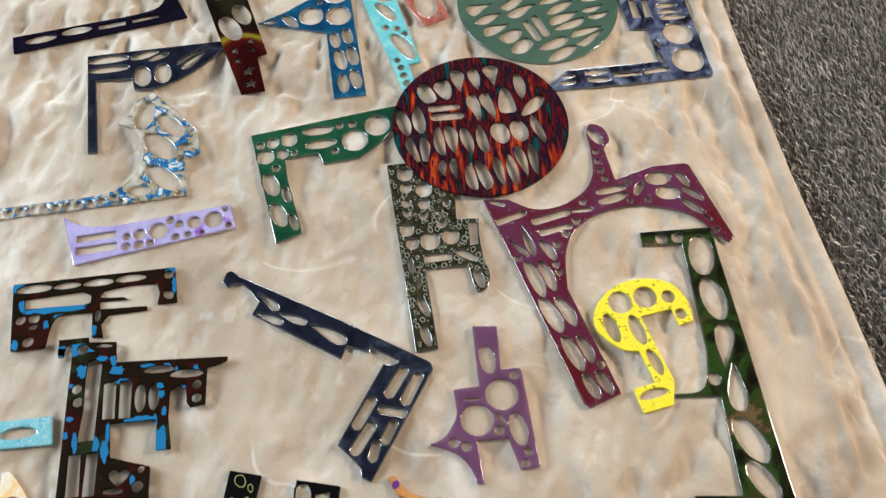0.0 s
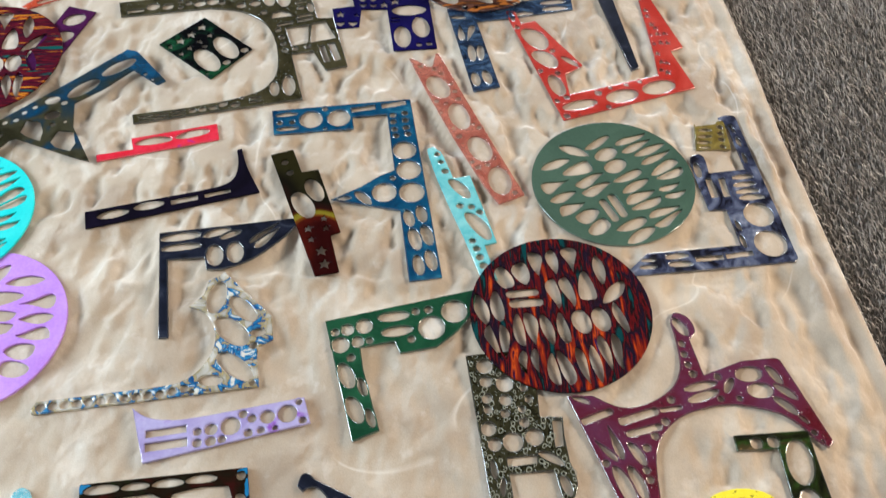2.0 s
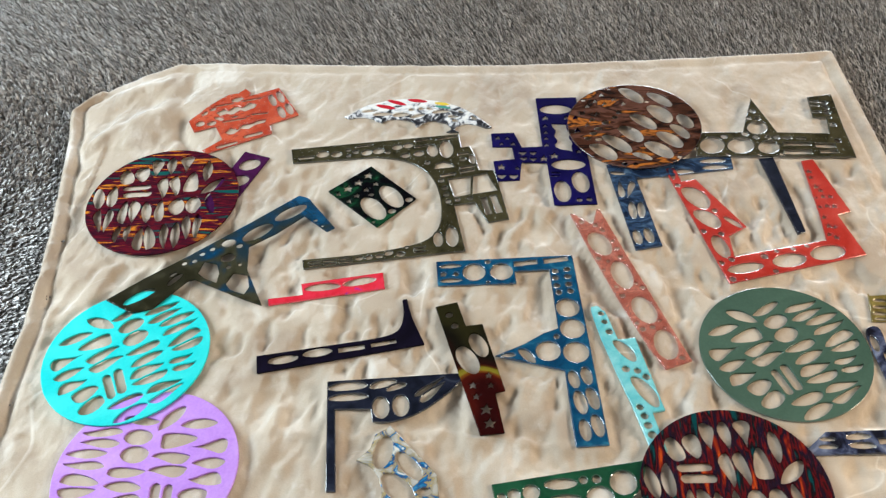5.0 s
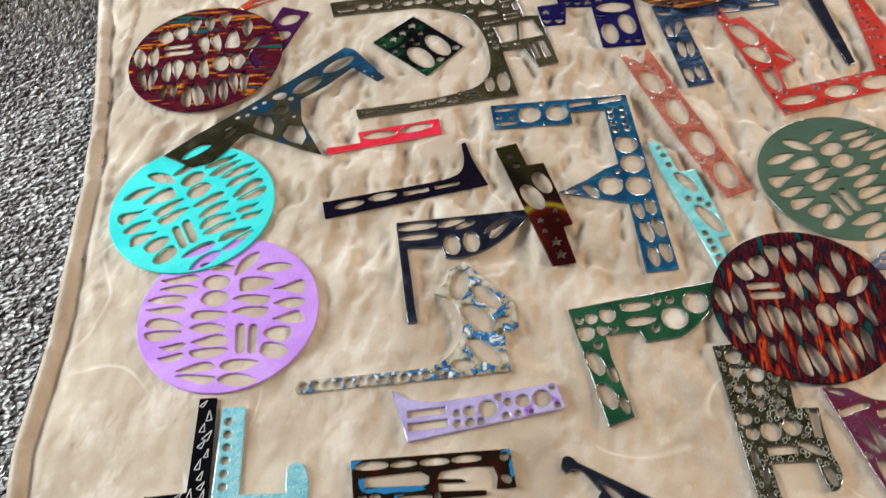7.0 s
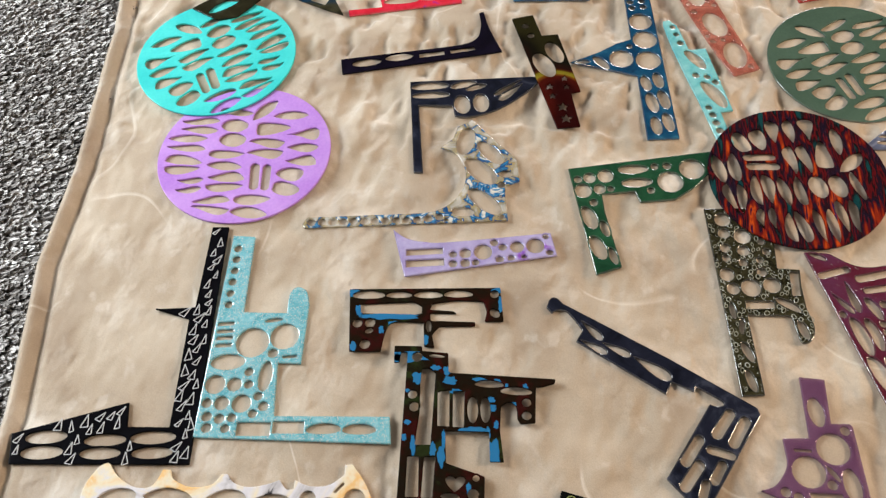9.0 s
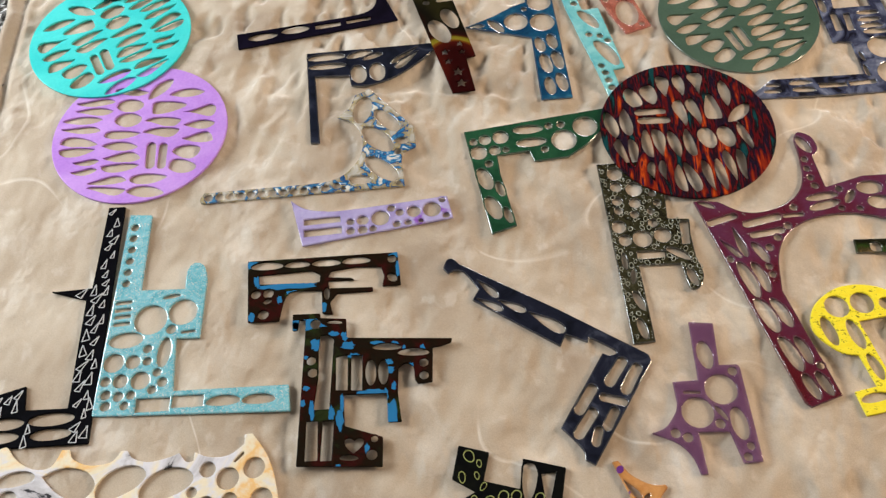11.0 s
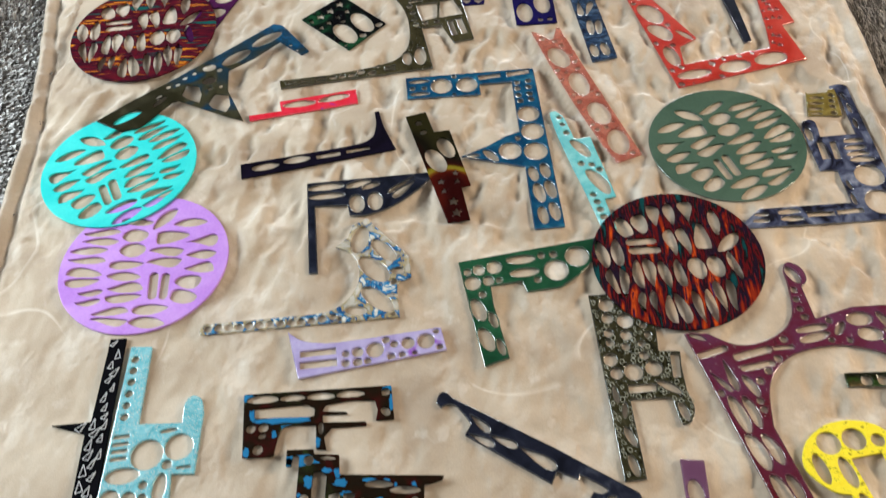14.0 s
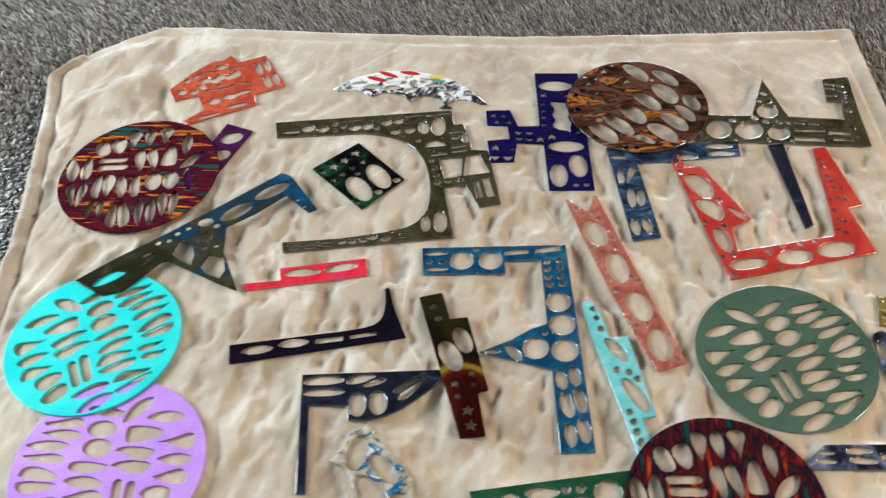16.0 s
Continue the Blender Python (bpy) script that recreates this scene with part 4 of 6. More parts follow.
sheet([(-163, -34), (-79, -35), (-46, 66), (-17, -37), (74, -42), (80, 5), (56, 5), (59, 67), (106, 75), (104, -24), (105, -109), (-60, -103), (-172, -101)])
oval_holes((-139.2, -71.3, 24.1, 20.4, 52), (-88.7, -72.5, 24.8, 20.7, 32), (-40.4, -78.1, 20, 16.6, 40), (-50.2, -22.3, 20.2, 16.7, 52), (75.8, -41, 13.4, 4, 85))
round_holes((-114.3, -47.3, 5.6), (-50.3, 26.1, 5.2), (-60.5, 5.1, 5.7), (-44.5, 4.8, 5.7), (-75.6, -40.5, 6.1), (-57.9, -50.1, 5.5), (-36.5, -50.9, 5.5), (-22, -51.1, 5.6), (-22.1, -99.7, 5.4), (-61.1, -98.8, 5.4), (-115.7, -97.6, 5.4), (56.4, -105.8, 5.4), (71.9, -107.5, 5.2), (83.7, -62.9, 5.4), (86.7, -18, 5.5), (76.4, -8.1, 5.1), (84.5, 4.5, 5.7), (85.2, 19, 5.6), (86.1, 33.8, 5.9), (85.8, 48.6, 5.9))
slot_holes((-2.9, -53.1, 8.7, 3.2, -3), (20.7, -55.2, 8.6, 3.1, -2), (68.5, 52.5, 7.8, 3.2, -8), (66.8, 40.9, 7.9, 3.1, -5), (66, 21.1, 8, 3, 1), (64.3, 6.7, 7.7, 2.9, -7))
box_holes((10.6, -70.3, 23.9, 4.6, -1), (59.2, -76, 17, 6.1, -3), (7.2, -92.8, 23.9, 6, 0), (61.7, -92.5, 15.2, 4.5, 0))
thing = lay('olive_spire_template', 'smoky olive resin template with a triangular spire', olive_res, 509, 684, 1)

sheet([(-152.1, 105.8), (-133.4, 106.2), (-125.9, 70.8), (-101.3, 76.7), (-35, -41.8), (-67.4, -63), (-66.2, -109.5), (85.3, -73.9), (88.6, -16.5), (88.6, 121.9), (110.6, 126.5), (141.4, -7.7), (118.1, -15.7), (140.2, -106.6), (-84.3, -167.6)])
leaf_holes((-108.8, 29.1, 29.7, 17.2, -59), (-97.3, -23, 29.3, 17.5, -49), (-55.4, -31.4, 18.6, 5.5, -46), (-140.7, 89.8, 11.8, 4.1, -81))
oval_holes((-84.5, -86.6, 26.6, 12.2, -76), (-53.3, -133.8, 29.7, 10.6, 12), (17.9, -117.6, 27.8, 14.7, 13), (81.1, -101.4, 29, 15.5, 14))
round_holes((-134.5, 61.2, 5.3), (-80.9, -2.3, 4.9), (-107.3, -51.3, 5.4), (-79.1, -58, 4.8), (-69.7, -69.3, 4.7), (-63.7, -89.2, 5.2), (-58.1, -105.1, 5.1), (-72.3, -116, 5.2), (-19.9, -109, 6), (-89.2, -123, 4.6), (-77.8, -158.1, 5.4), (-57.2, -157.1, 5.5), (-8, -141.1, 5.5), (36.4, -133.2, 5.5), (1.5, -98.3, 5.2), (28.9, -92.6, 5.1), (52, -86.7, 4.7), (71.4, -78.2, 5.2))
star_holes((95.8, 94, 5.2), (95.7, 78.3, 4.6), (99, 54.5, 5.7), (104, 44.9, 5), (92.2, 27.2, 5), (104.8, 29.9, 5.1), (116.5, 29.6, 4.4), (93.9, 4.5, 4.8), (106.2, 7, 5), (117.5, 5.5, 4.9), (94.7, -20.4, 5.3), (97.5, -41, 5.3), (106.5, -43.7, 4.2), (102.8, -67.4, 5.2), (93.2, -61.1, 4.3))
thing = lay('red_u_template', 'bright red resin U-shaped template with oval holes', red_res, 429, 449, 0)

sheet([(-75, 140), (-66, 137), (-43, 116), (-37, 116), (-30, 150), (-24, 149), (13, 38), (50, -69), (86, -170), (46, -186), (25, -144), (-12, -48), (-48, 55)])
oval_holes((-29.8, 68.6, 28.8, 17.4, -67), (0.1, -0.6, 31, 16.2, -77), (27.3, -73.2, 28.4, 17.3, -69), (51.8, -139.8, 28.5, 17.3, -83))
round_holes((-56.3, 119.9, 5.5), (-34, 111.9, 5.5), (-23.2, 100, 4.3), (-8.5, 74.5, 4.8), (-3.1, 57, 4.7), (1, 38.5, 4.7), (-34.7, 35.1, 5.2), (-28.3, 10, 4.5), (-10.4, -26.2, 5.4), (20.4, -19.5, 5.1), (29.7, -27.6, 5), (-3, -44.4, 4.9), (13.2, -99.3, 4.7), (20.9, -111, 4.7), (36.2, -106.7, 4.2), (47.8, -94, 4.7), (53.1, -108.9, 4.6), (42.2, -174.3, 3.9), (72.2, -164.2, 4.5), (-19.4, 29, 3.6))
thing = lay('coral_lattice_template', 'translucent coral pink lattice bar with oval holes', coral_res, 180, 302, 0)

sheet([(-75.5, -31.3), (-78.6, -17.2), (-23.3, -8.7), (-29.6, 14.6), (101.8, 39.2), (108, 4.4)])
leaf_holes((6.7, 6.7, 27.3, 7.7, 7), (65.5, 18.2, 25.7, 7.7, 13))
thing = lay('pink_strip_template', 'crimson resin strip with two leaf-shaped holes', pink_res, -305, 268, 0)

sheet([(-159.9, -80.6), (-166.4, -48.8), (-43.2, -25.3), (21, -11.9, 1), (45.7, 3.3, 1), (50.7, 32.5, 1), (46.5, 62.2), (54, 64.6), (64.8, 26.7, 1), (87.4, -25.4)])
oval_holes((-124.6, -54.5, 23.4, 8.2, 11), (-74.3, -41.3, 22.7, 8, 10))
box_holes((-23.3, -33.5, 19.9, 5, 11), (24.6, -23.3, 19.2, 4.2, 13))
thing = lay('black_violin_template', 'violet black resin template with a flared end', violet_black_res, -214, 186, 0)

sheet([(-67.9, 103.7), (-34.1, 113.4), (-19.3, 66), (5.9, 69.9), (40.7, -52), (26.2, -56.2), (39.5, -121.9), (5.6, -126.8)])
oval_holes((-15, 2.5, 28.4, 14.2, -62), (0.6, 30.2, 28.6, 14.3, -65))
round_holes((-45.7, 87.7, 5.8), (-36.6, 66.4, 5.8))
star_holes((-6.1, -43.1, 7), (16.3, -25.7, 6.2), (19.5, -43, 6.2), (-1.1, -62.7, 6.1), (13.8, -84, 9.1), (18.7, -106.9, 9))
thing = lay('ember_star_template', 'black resin bar fading to red and yellow with stars', ember_res, -46, 127, 1)

sheet([(-148.2, 129.7), (73.7, 143.4), (105.7, -211.7), (59.4, -215.4), (50.6, -87.9), (-51.2, -61.7), (-6.4, -38.7), (21.5, -18.9), (44.1, -9), (35.4, 111.2), (-19.6, 107.2), (-17.2, 81.6), (-142.8, 76.4)])
round_holes((-85.3, 106.3, 18.2), (-41.2, 107.7, 18.1), (-134.5, 101.3, 4.3), (-114.5, 102, 4.3), (-63.7, 128.8, 4.4), (-62.6, 83.4, 4.3), (44.8, 108.1, 5.1), (63.7, 112.1, 5.1), (44.7, 93.5, 5.1), (64.3, 96.4, 5.1), (46.3, 77, 5.1), (64.9, 79.8, 5.1), (48.7, 63, 5), (67.2, 65.8, 5), (60.8, 31.5, 18.9), (65.9, -9.2, 18.6), (28, -51.9, 18.2), (69, -54.2, 18.9), (41.6, -25.1, 4))
leaf_holes((-124, 118.8, 16.2, 4, 6), (-121.7, 87.7, 15.9, 4, 4), (-31.3, -61, 12, 4.2, 7), (-3.7, -61.7, 17.2, 6.9, -49), (7.8, -53.6, 12.9, 3.9, -62), (29.6, -82.2, 19.5, 4.3, 0))
box_holes((-2.2, 126, 18.8, 4.9, 9), (46.7, 132.7, 19.4, 5, 10))
oval_holes((63.1, -102.9, 15.7, 7.8, -78), (81.6, -96.7, 15.7, 7.9, -79), (70.3, -142.2, 19.9, 8.9, -78), (87.7, -135.8, 18.8, 8.5, -76), (73.8, -187.6, 17.5, 7.9, -82), (91.5, -180.5, 18.2, 8.2, -78))
thing = lay('blue_ray_template', 'pearly blue resin ray-gun template with round holes', blue_res, 30, 201, 0)

sheet([(-94, 57.8), (97.2, 73.8), (105.6, 65.8), (89.3, 43.2, 1), (46.4, 5.9, 1), (7.7, -10.5, 1), (-20.5, -10.8), (-25, 9.9), (-76, 8.6), (-58.7, -119.8), (-72.4, -120.4)])
leaf_holes((-62.4, 48, 27.1, 6.8, 6), (-59.5, 29.4, 26.8, 5.9, 5), (-11.2, 52.8, 19, 6.1, 16), (9.1, 48.1, 18.6, 6, 22))
oval_holes((-10.7, 12.9, 18.4, 11.9, -78), (17.5, 16.7, 18.2, 11.9, -81))
drop_holes((57.3, 49.7, 26.1, 5.2, -140), (61.7, 40.4, 23.5, 8.2, -134))
thing = lay('navy_flag_template', 'pearly navy resin flag-shaped template with a long leg', navy_res, -172, 34, 0)

sheet([(-46, 102, 1), (-41, 110, 1), (-34, 110, 1), (-22, 93), (-9, 45), (16, 50), (45, -79), (27, -83), (40, -144), (18, -144), (-1, -71), (-18, -14), (-35, 48)])
leaf_holes((-2.4, 24.8, 29.1, 11.5, -54), (19.7, -47.4, 28.6, 10.7, -59))
round_holes((-30.9, 96.1, 4.8), (-26.7, 80, 4.7), (-21.2, 60.8, 5.6), (-2.9, -8.2, 5.7), (13.5, -11.1, 5.3), (24.8, -21.8, 5.6), (10.3, -73.6, 5.1), (15.2, -88.1, 5.5), (18.5, -103.2, 5.8), (22.6, -118.2, 6.1))
thing = lay('turquoise_key_template', 'pale turquoise resin key-shaped strip with round holes', turquoise_res, 172, 125, 0)

sheet([(33.5, 139.3), (47, 143.8, 1), (61.4, 140.5, 1), (63.3, 120), (68.7, 42.1), (81.7, -139.3), (75.7, -145.5), (-153.5, -156.3), (-159.7, -146.6), (-129.3, -119.2), (6.4, -112.1), (2.1, -48.2), (-23.7, -46.9), (-30.9, 44.7, 1), (-20.1, 63, 1), (-7.5, 57.6, 1), (-6.8, 25), (48.6, 29.2), (44.4, 113.4)])
free_holes([(-15.4, 12.7), (-5.8, 15), (-3.1, -22.1), (-14.2, -23.7)], [(4.2, 12.2), (13.7, 14), (14.5, -22.1), (4.3, -23.3)])
leaf_holes((41.7, 14, 15.5, 4.6, 4), (40.4, -0.8, 16.2, 4.9, 5), (42, -14.2, 17, 5.1, 5), (45.4, -26.2, 18.3, 5.5, 3), (-87.7, -126.7, 16.1, 4.8, 6), (-85.2, -140.3, 16.4, 4.9, 1), (-129.6, -131.2, 9.6, 2.9, 0), (-131.9, -143, 11.4, 3.4, 1))
round_holes((46.6, -58.8, 21.9), (49.8, -111.4, 23.3))
box_holes((-42.6, -132.4, 20.2, 4, 3), (0.9, -128.7, 19.9, 4, 6))
oval_holes((-22.8, 31.2, 14.5, 5.8, -88), (12, -76.9, 9.5, 3.3, -79), (11.7, -105.3, 11.1, 3.9, -85), (50.9, 113.1, 8.1, 2.4, -71), (53.7, 85.9, 9.8, 3.4, -84), (54.5, 51.8, 9.9, 3.5, -88))
thing = lay('navy_marble_cannon_template', 'navy and grey marbled resin cannon-shaped template', navymarble_res, 555, 133, 0)

sheet([(-27, 21), (-25, 16), (6, 19), (9, 24), (22, 28), (19, -37), (-36, -35)])
leaf_holes((-12.7, 6.3, 9.7, 3.1, 0), (-15.6, -6.8, 10.5, 3.1, 0), (-19.4, -19.7, 10.4, 3, 0), (-20.8, -30.1, 8.7, 2.3, 0))
round_holes((12.2, 11.6, 4.7), (10.1, -1.7, 4.7), (8.8, -14.9, 4.5), (7.2, -29.1, 4.6))
thing = lay('gold_comb_template', 'small gold brown resin comb with slots', gold_res, 575, 240, 0)

sheet([(37.2, 206.8), (60.4, 207.7), (83.3, -133.7), (-135.8, -145.1), (-144.2, -107), (-10.2, -59.3), (-3.7, -90.8), (48.1, -88.8), (37.7, 60.2), (-11.2, 73.2), (41.8, 78.2)])
oval_holes((-100.6, -109.1, 26.3, 8.7, 6), (-100.1, -128.7, 26.5, 8.7, 5), (-26.8, -109.1, 26.2, 7.9, 5), (-28.3, -125.9, 29.5, 8.9, 4), (31.2, -102.7, 28.3, 8.5, 5), (34.7, -121.7, 25.2, 7.6, 5))
thing = lay('black_scribble_spire_template', 'black acrylic tower template with white scratched triangles', black_res, -553, -399, 0)

sheet([(-102.3, 148.8), (-71.1, 148.1), (-64.1, 29.3), (-7.2, 30.2), (-8.2, 58.4, 1), (0.4, 70.1, 1), (13.5, 64.6, 1), (20.5, 44.2), (23.2, -41.6), (-6.4, -41.5), (1.3, -112.6), (142.3, -105.9), (147.4, -140.7), (-93.1, -145.1)])
round_holes((-44.3, -14.5, 21.2), (-4.3, -3.7, 20.5), (-91.6, 127.6, 5.5), (-90.4, 110.1, 5.5), (-89.1, 92, 5.4), (-88.5, 74.2, 5.4), (-87.9, 56.6, 5.3), (-86.6, 39.4, 5.3), (-80, -74.7, 12.8), (-55.8, -73.5, 9.2), (-40.6, -55.7, 5.7), (-38, -72.6, 5.7), (-23, -87.8, 5.6), (-42.1, -98.5, 11.9), (-66.8, -99.1, 9.1), (-85.1, -100, 6.3), (-81.2, -117.6, 6.3), (-65.2, -119.7, 6.3), (-50.3, -117.5, 5.6), (-25.6, -111, 5.6), (-14.2, -100.8, 6.3), (-78.7, -132.1, 6.2), (-55.7, -131.6, 5.5), (-15.3, -28.4, 6.5))
slot_holes((-83.6, 10.8, 11, 2.8, 7), (-82.8, 0, 11, 2.7, 7), (-81.5, -9.8, 10.9, 2.7, 7), (-80.8, -20.3, 10.9, 2.7, 7), (7.2, -32.1, 9.3, 1.9, 8))
oval_holes((-70.4, -43.4, 21.9, 11, 6), (-19.1, -60.6, 23.2, 9.3, -91))
box_holes((-21.1, -130.5, 20.7, 8.7, 3), (21.1, -126.1, 19.2, 7.7, 3))
leaf_holes((64.3, -126.7, 20.1, 6.6, 5), (107.2, -125.1, 19.4, 6.4, 3), (-22.3, 18.6, 11, 2.8, 11))
thing = lay('teal_glitter_castle_template', 'teal glitter resin castle template with many round holes', teal_res, -381, -354, 0)

sheet([(32.6, 112.7), (102.2, 36.4), (106.7, -1.4), (88, -10.8), (86.7, -23.9), (92.4, -70.2), (-189, -93.5), (-191.8, -87.4), (-186.7, -75.8), (-41.3, -63.6), (-10.8, -58.2, 1), (12.1, -42.9, 1), (27.6, -15.2, 1), (28.5, 15.9, 1), (13.2, 44.9, 1), (-10.6, 56.6), (7.6, 75), (12.6, 97.6), (28.1, 107.7)])
oval_holes((26, 70.2, 26.2, 13.1, -98), (62.6, 49.9, 27, 11.3, -48), (50.5, 15, 30.4, 15.2, -44), (58.6, -38.4, 31, 13, -41), (85.8, 11.1, 10.1, 6.6, 2), (29.6, -57.5, 16, 8, -4))
round_holes((81, -8.9, 5.5), (-179.5, -84, 5.9), (-164.8, -82.6, 5.9), (-150.1, -81.6, 5.8), (-135.4, -80.6, 5.8), (-120.7, -79.6, 5.8), (-106, -78.6, 5.8), (-91.3, -77.7, 5.8), (-76.7, -76.7, 5.8), (-62, -75.7, 5.8), (-47.4, -74.7, 5.8), (-32.8, -73.7, 5.8), (-17.3, -71.1, 5.8), (-2.6, -67.6, 5.8), (7.3, -72.6, 4.1), (27.7, -72.7, 4.1), (47.9, -71.1, 4.1), (15.4, -41.5, 4.5), (83.1, -64.3, 4))
thing = lay('clear_lattice_scythe_template', 'clear resin lattice template with blue and gold flakes', clear_res, -199, -95, 0)

sheet([(-86.1, 22.1), (-66.1, 9, 1), (-42.2, 4.2, 1), (-5.4, 5.3, 1), (128.5, 25.6), (137.6, -10.7), (-63.5, -52.5)])
round_holes((-70.1, 8.4, 6.1), (-1.4, -14.5, 5.3), (15, -12.2, 7.9), (38.6, -8.9, 12.2), (-0.4, -29.4, 5.9), (15.9, -27.9, 6.6), (29.6, -26.2, 5.2), (52.8, 6.4, 5.6), (64.6, -0.3, 5.6), (83.7, 0.9, 9.2), (108.3, 3.9, 12.2), (122, 19.2, 5.3), (127.8, -6.4, 5.6), (61.4, -19.8, 5.9), (76.7, -17.2, 5.9), (93.9, -14.9, 5.9))
box_holes((-40, -11.9, 24.7, 4.9, 6), (-37.8, -29.7, 25.5, 5.6, 6))
thing = lay('lavender_ruler_template', 'pale lavender resin ruler with round holes and slots', lavender_res, -177, -209, 0)

sheet([(-119.5, 40.9), (77.7, 51.6), (84, 2), (59.8, 0.7), (61.9, 15.2), (56.8, 30.1), (24.2, 30.3), (-7.8, 24.1), (-12, 14.7), (18.8, 13.7), (23.2, 10.4), (-10.8, 9.5), (-9, -1.5), (47.8, -0.9), (48.2, -6.7), (2.3, -9.3), (-6, -21.7), (-1.2, -39.7), (-14.6, -38.6), (-18.2, -4.8), (-53.4, -5.3, 1), (-64.6, -16.2, 1), (-68.9, -48.4), (-108.8, -50)])
leaf_holes((-93, 32.7, 20.4, 6.1, 3), (-53.4, 34.5, 17.9, 5.4, 3), (-15.4, 36.4, 19.1, 5.7, 2), (23.7, 39.2, 19.1, 5.7, 3))
round_holes((70.7, 41.7, 5.8), (-87.1, -7.8, 6.8), (-103.3, -9.3, 6.2), (-90.3, -38.8, 6.8))
oval_holes((72.2, 13.5, 7.7, 5.4, -45), (-87, -19.5, 11.1, 7.8, 19), (-11.3, -9.2, 9, 3.6, -82))
free_holes([(-102.5, 19), (-33.7, 25.7), (-22, 18.9), (-21.6, 8.6), (-31.6, 6.2), (-100.6, 5.5)])
thing = lay('brown_camo_rifle_template', 'dark brown and blue camouflage resin rifle-shaped template', camo_res, -191, -325, 0)

sheet([(-103.4, 75.6), (-68.4, 76.6), (-67.8, 70.1), (-35.1, 68.5), (-32.7, 41.9), (98.1, 39.4), (96.7, 33.6), (82.4, 28.6), (74.3, 27.7), (74.6, -18.6), (57.4, -20.9), (53, -14.7), (50.9, 1, 1), (41.7, 6.5, 1), (33.1, 0.4), (33.2, -31.3), (39.2, -68.7), (22.9, -69.4), (20.4, -32.8), (-31.5, -34.1), (-27.8, -73.4), (17.9, -87.1), (19, -122.8), (-80.9, -121.9), (-85.7, 66.9), (-94, 67.1), (-95, 53), (-101.6, 52.4)])
round_holes((-73.4, 61.3, 6.6), (-74.5, 10.9, 5.8), (-71.1, -5, 6.1), (63.4, 7, 5.7), (64.2, -9.7, 5.7), (8, -89.5, 5.8), (5.8, -108.5, 6.4))
leaf_holes((-49.4, 63.7, 9.5, 2.4, -2), (17.8, 28.4, 16.8, 4.7, 0), (50.7, 20.6, 18.2, 5.1, 0), (-20.4, -112.5, 10.5, 3.4, -1))
free_holes([(-67.4, 51.6), (-57.8, 53.9), (-47.2, 46.3), (-46.6, -16), (-46.1, -61.6), (-67.8, -62.8), (-65.1, -15.6), (-67.7, 26.8)], [(-44.2, 15.5), (-30, 19.1), (-27.3, -28.4), (-41.5, -28.1)], [(-25.6, 17.6), (-11.8, 18), (-9.9, -28.7), (-23.1, -28.5)], [(-73.5, -67.6), (-60.2, -66.9), (-56.7, -115.1), (-71.6, -115.8)], [(-53.9, -67), (-40.9, -66.6), (-40.6, -115.3), (-53.6, -115.8)])
oval_holes((-0.6, -5.4, 17.1, 6.5, -86), (14.7, -5, 16.4, 6.2, -86))
heart_holes((-15.6, -96.2, 14.1))
thing = lay('brown_camo_cannon_template', 'dark brown and blue resin template with a heart hole', camo_res, -139, -442, 1)

sheet([(-101.8, 53.2), (106, 93.1), (95.3, 52.2), (73.8, 27, 1), (44.8, 4.1), (-3, -2.5), (-9.8, 16.2), (-54.8, 9.4), (-50.9, -23.6), (-31.3, -109.8), (-65.5, -123.4)])
round_holes((71.4, 58.6, 17.4), (40.1, 34.7, 17.7), (-88, 34.1, 5.7), (-71.8, 37.6, 8.5), (-49.5, 41.8, 11), (-80.9, 14.6, 11.7), (-58, 18.2, 8.1), (19.6, 61, 5.3), (37.1, 62.9, 5.7), (12.6, 18.3, 5.2), (-42.7, 19.1, 4.8), (-66.8, -5.4, 5.6))
oval_holes((-10.3, 55.2, 21.3, 7.5, 5), (-5.9, 31.8, 21.2, 7.4, 7), (-73, -31.3, 20.5, 10.3, -67), (-52.3, -48.6, 17.7, 8, -71), (-62.3, -80, 20.9, 10.4, -65), (-42.6, -92.5, 18.2, 7.3, -71))
thing = lay('green_square_template', 'dark green resin set-square template with oval holes', green_res, 77, -125, 0)

sheet([(-120.1, 100.4), (-115.5, 114.1, 1), (-107.2, 115.8, 1), (-98.6, 107.6), (27, 37.2), (129.9, -25.4), (132.8, -34.8), (54.9, -163.7), (43.6, -157.4), (42.6, -147.6, 1), (35.7, -137.3, 1), (18.1, -118.2), (74.5, -23.1), (84.3, -25.7, 1), (90.2, -20, 1), (60.1, -1.7), (58.8, -8.7), (32.1, 2.6), (24.6, -13.8), (-82.7, 53.2), (-74.4, 69.3), (-92.6, 93.7, 1), (-105, 97.2, 1), (-113.2, 92.4)])
drop_holes((-62.5, 69.7, 17.6, 6.2, -45), (-60.2, 46.7, 17.4, 6.1, -28), (-32.3, 44.2, 18.1, 6.3, -26), (10.2, 20.7, 25.2, 9.6, -33))
leaf_holes((4.3, 11.1, 23.4, 8.9, -27))
slot_holes((88.5, -48.1, 21.7, 6.1, -123), (106.1, -57.3, 22.1, 6.2, -119), (49.9, -83.1, 21.8, 6.1, -122), (82.4, -83.9, 17.7, 5, -15), (47.6, -113.1, 22, 6.2, -124), (77.4, -107.9, 15.9, 5.3, -118), (59.9, -129.2, 13.1, 5, -107))
thing = lay('navy_hinge_template', 'bent pearly navy resin template with slotted holes', navy_res, 67, -401, 0)

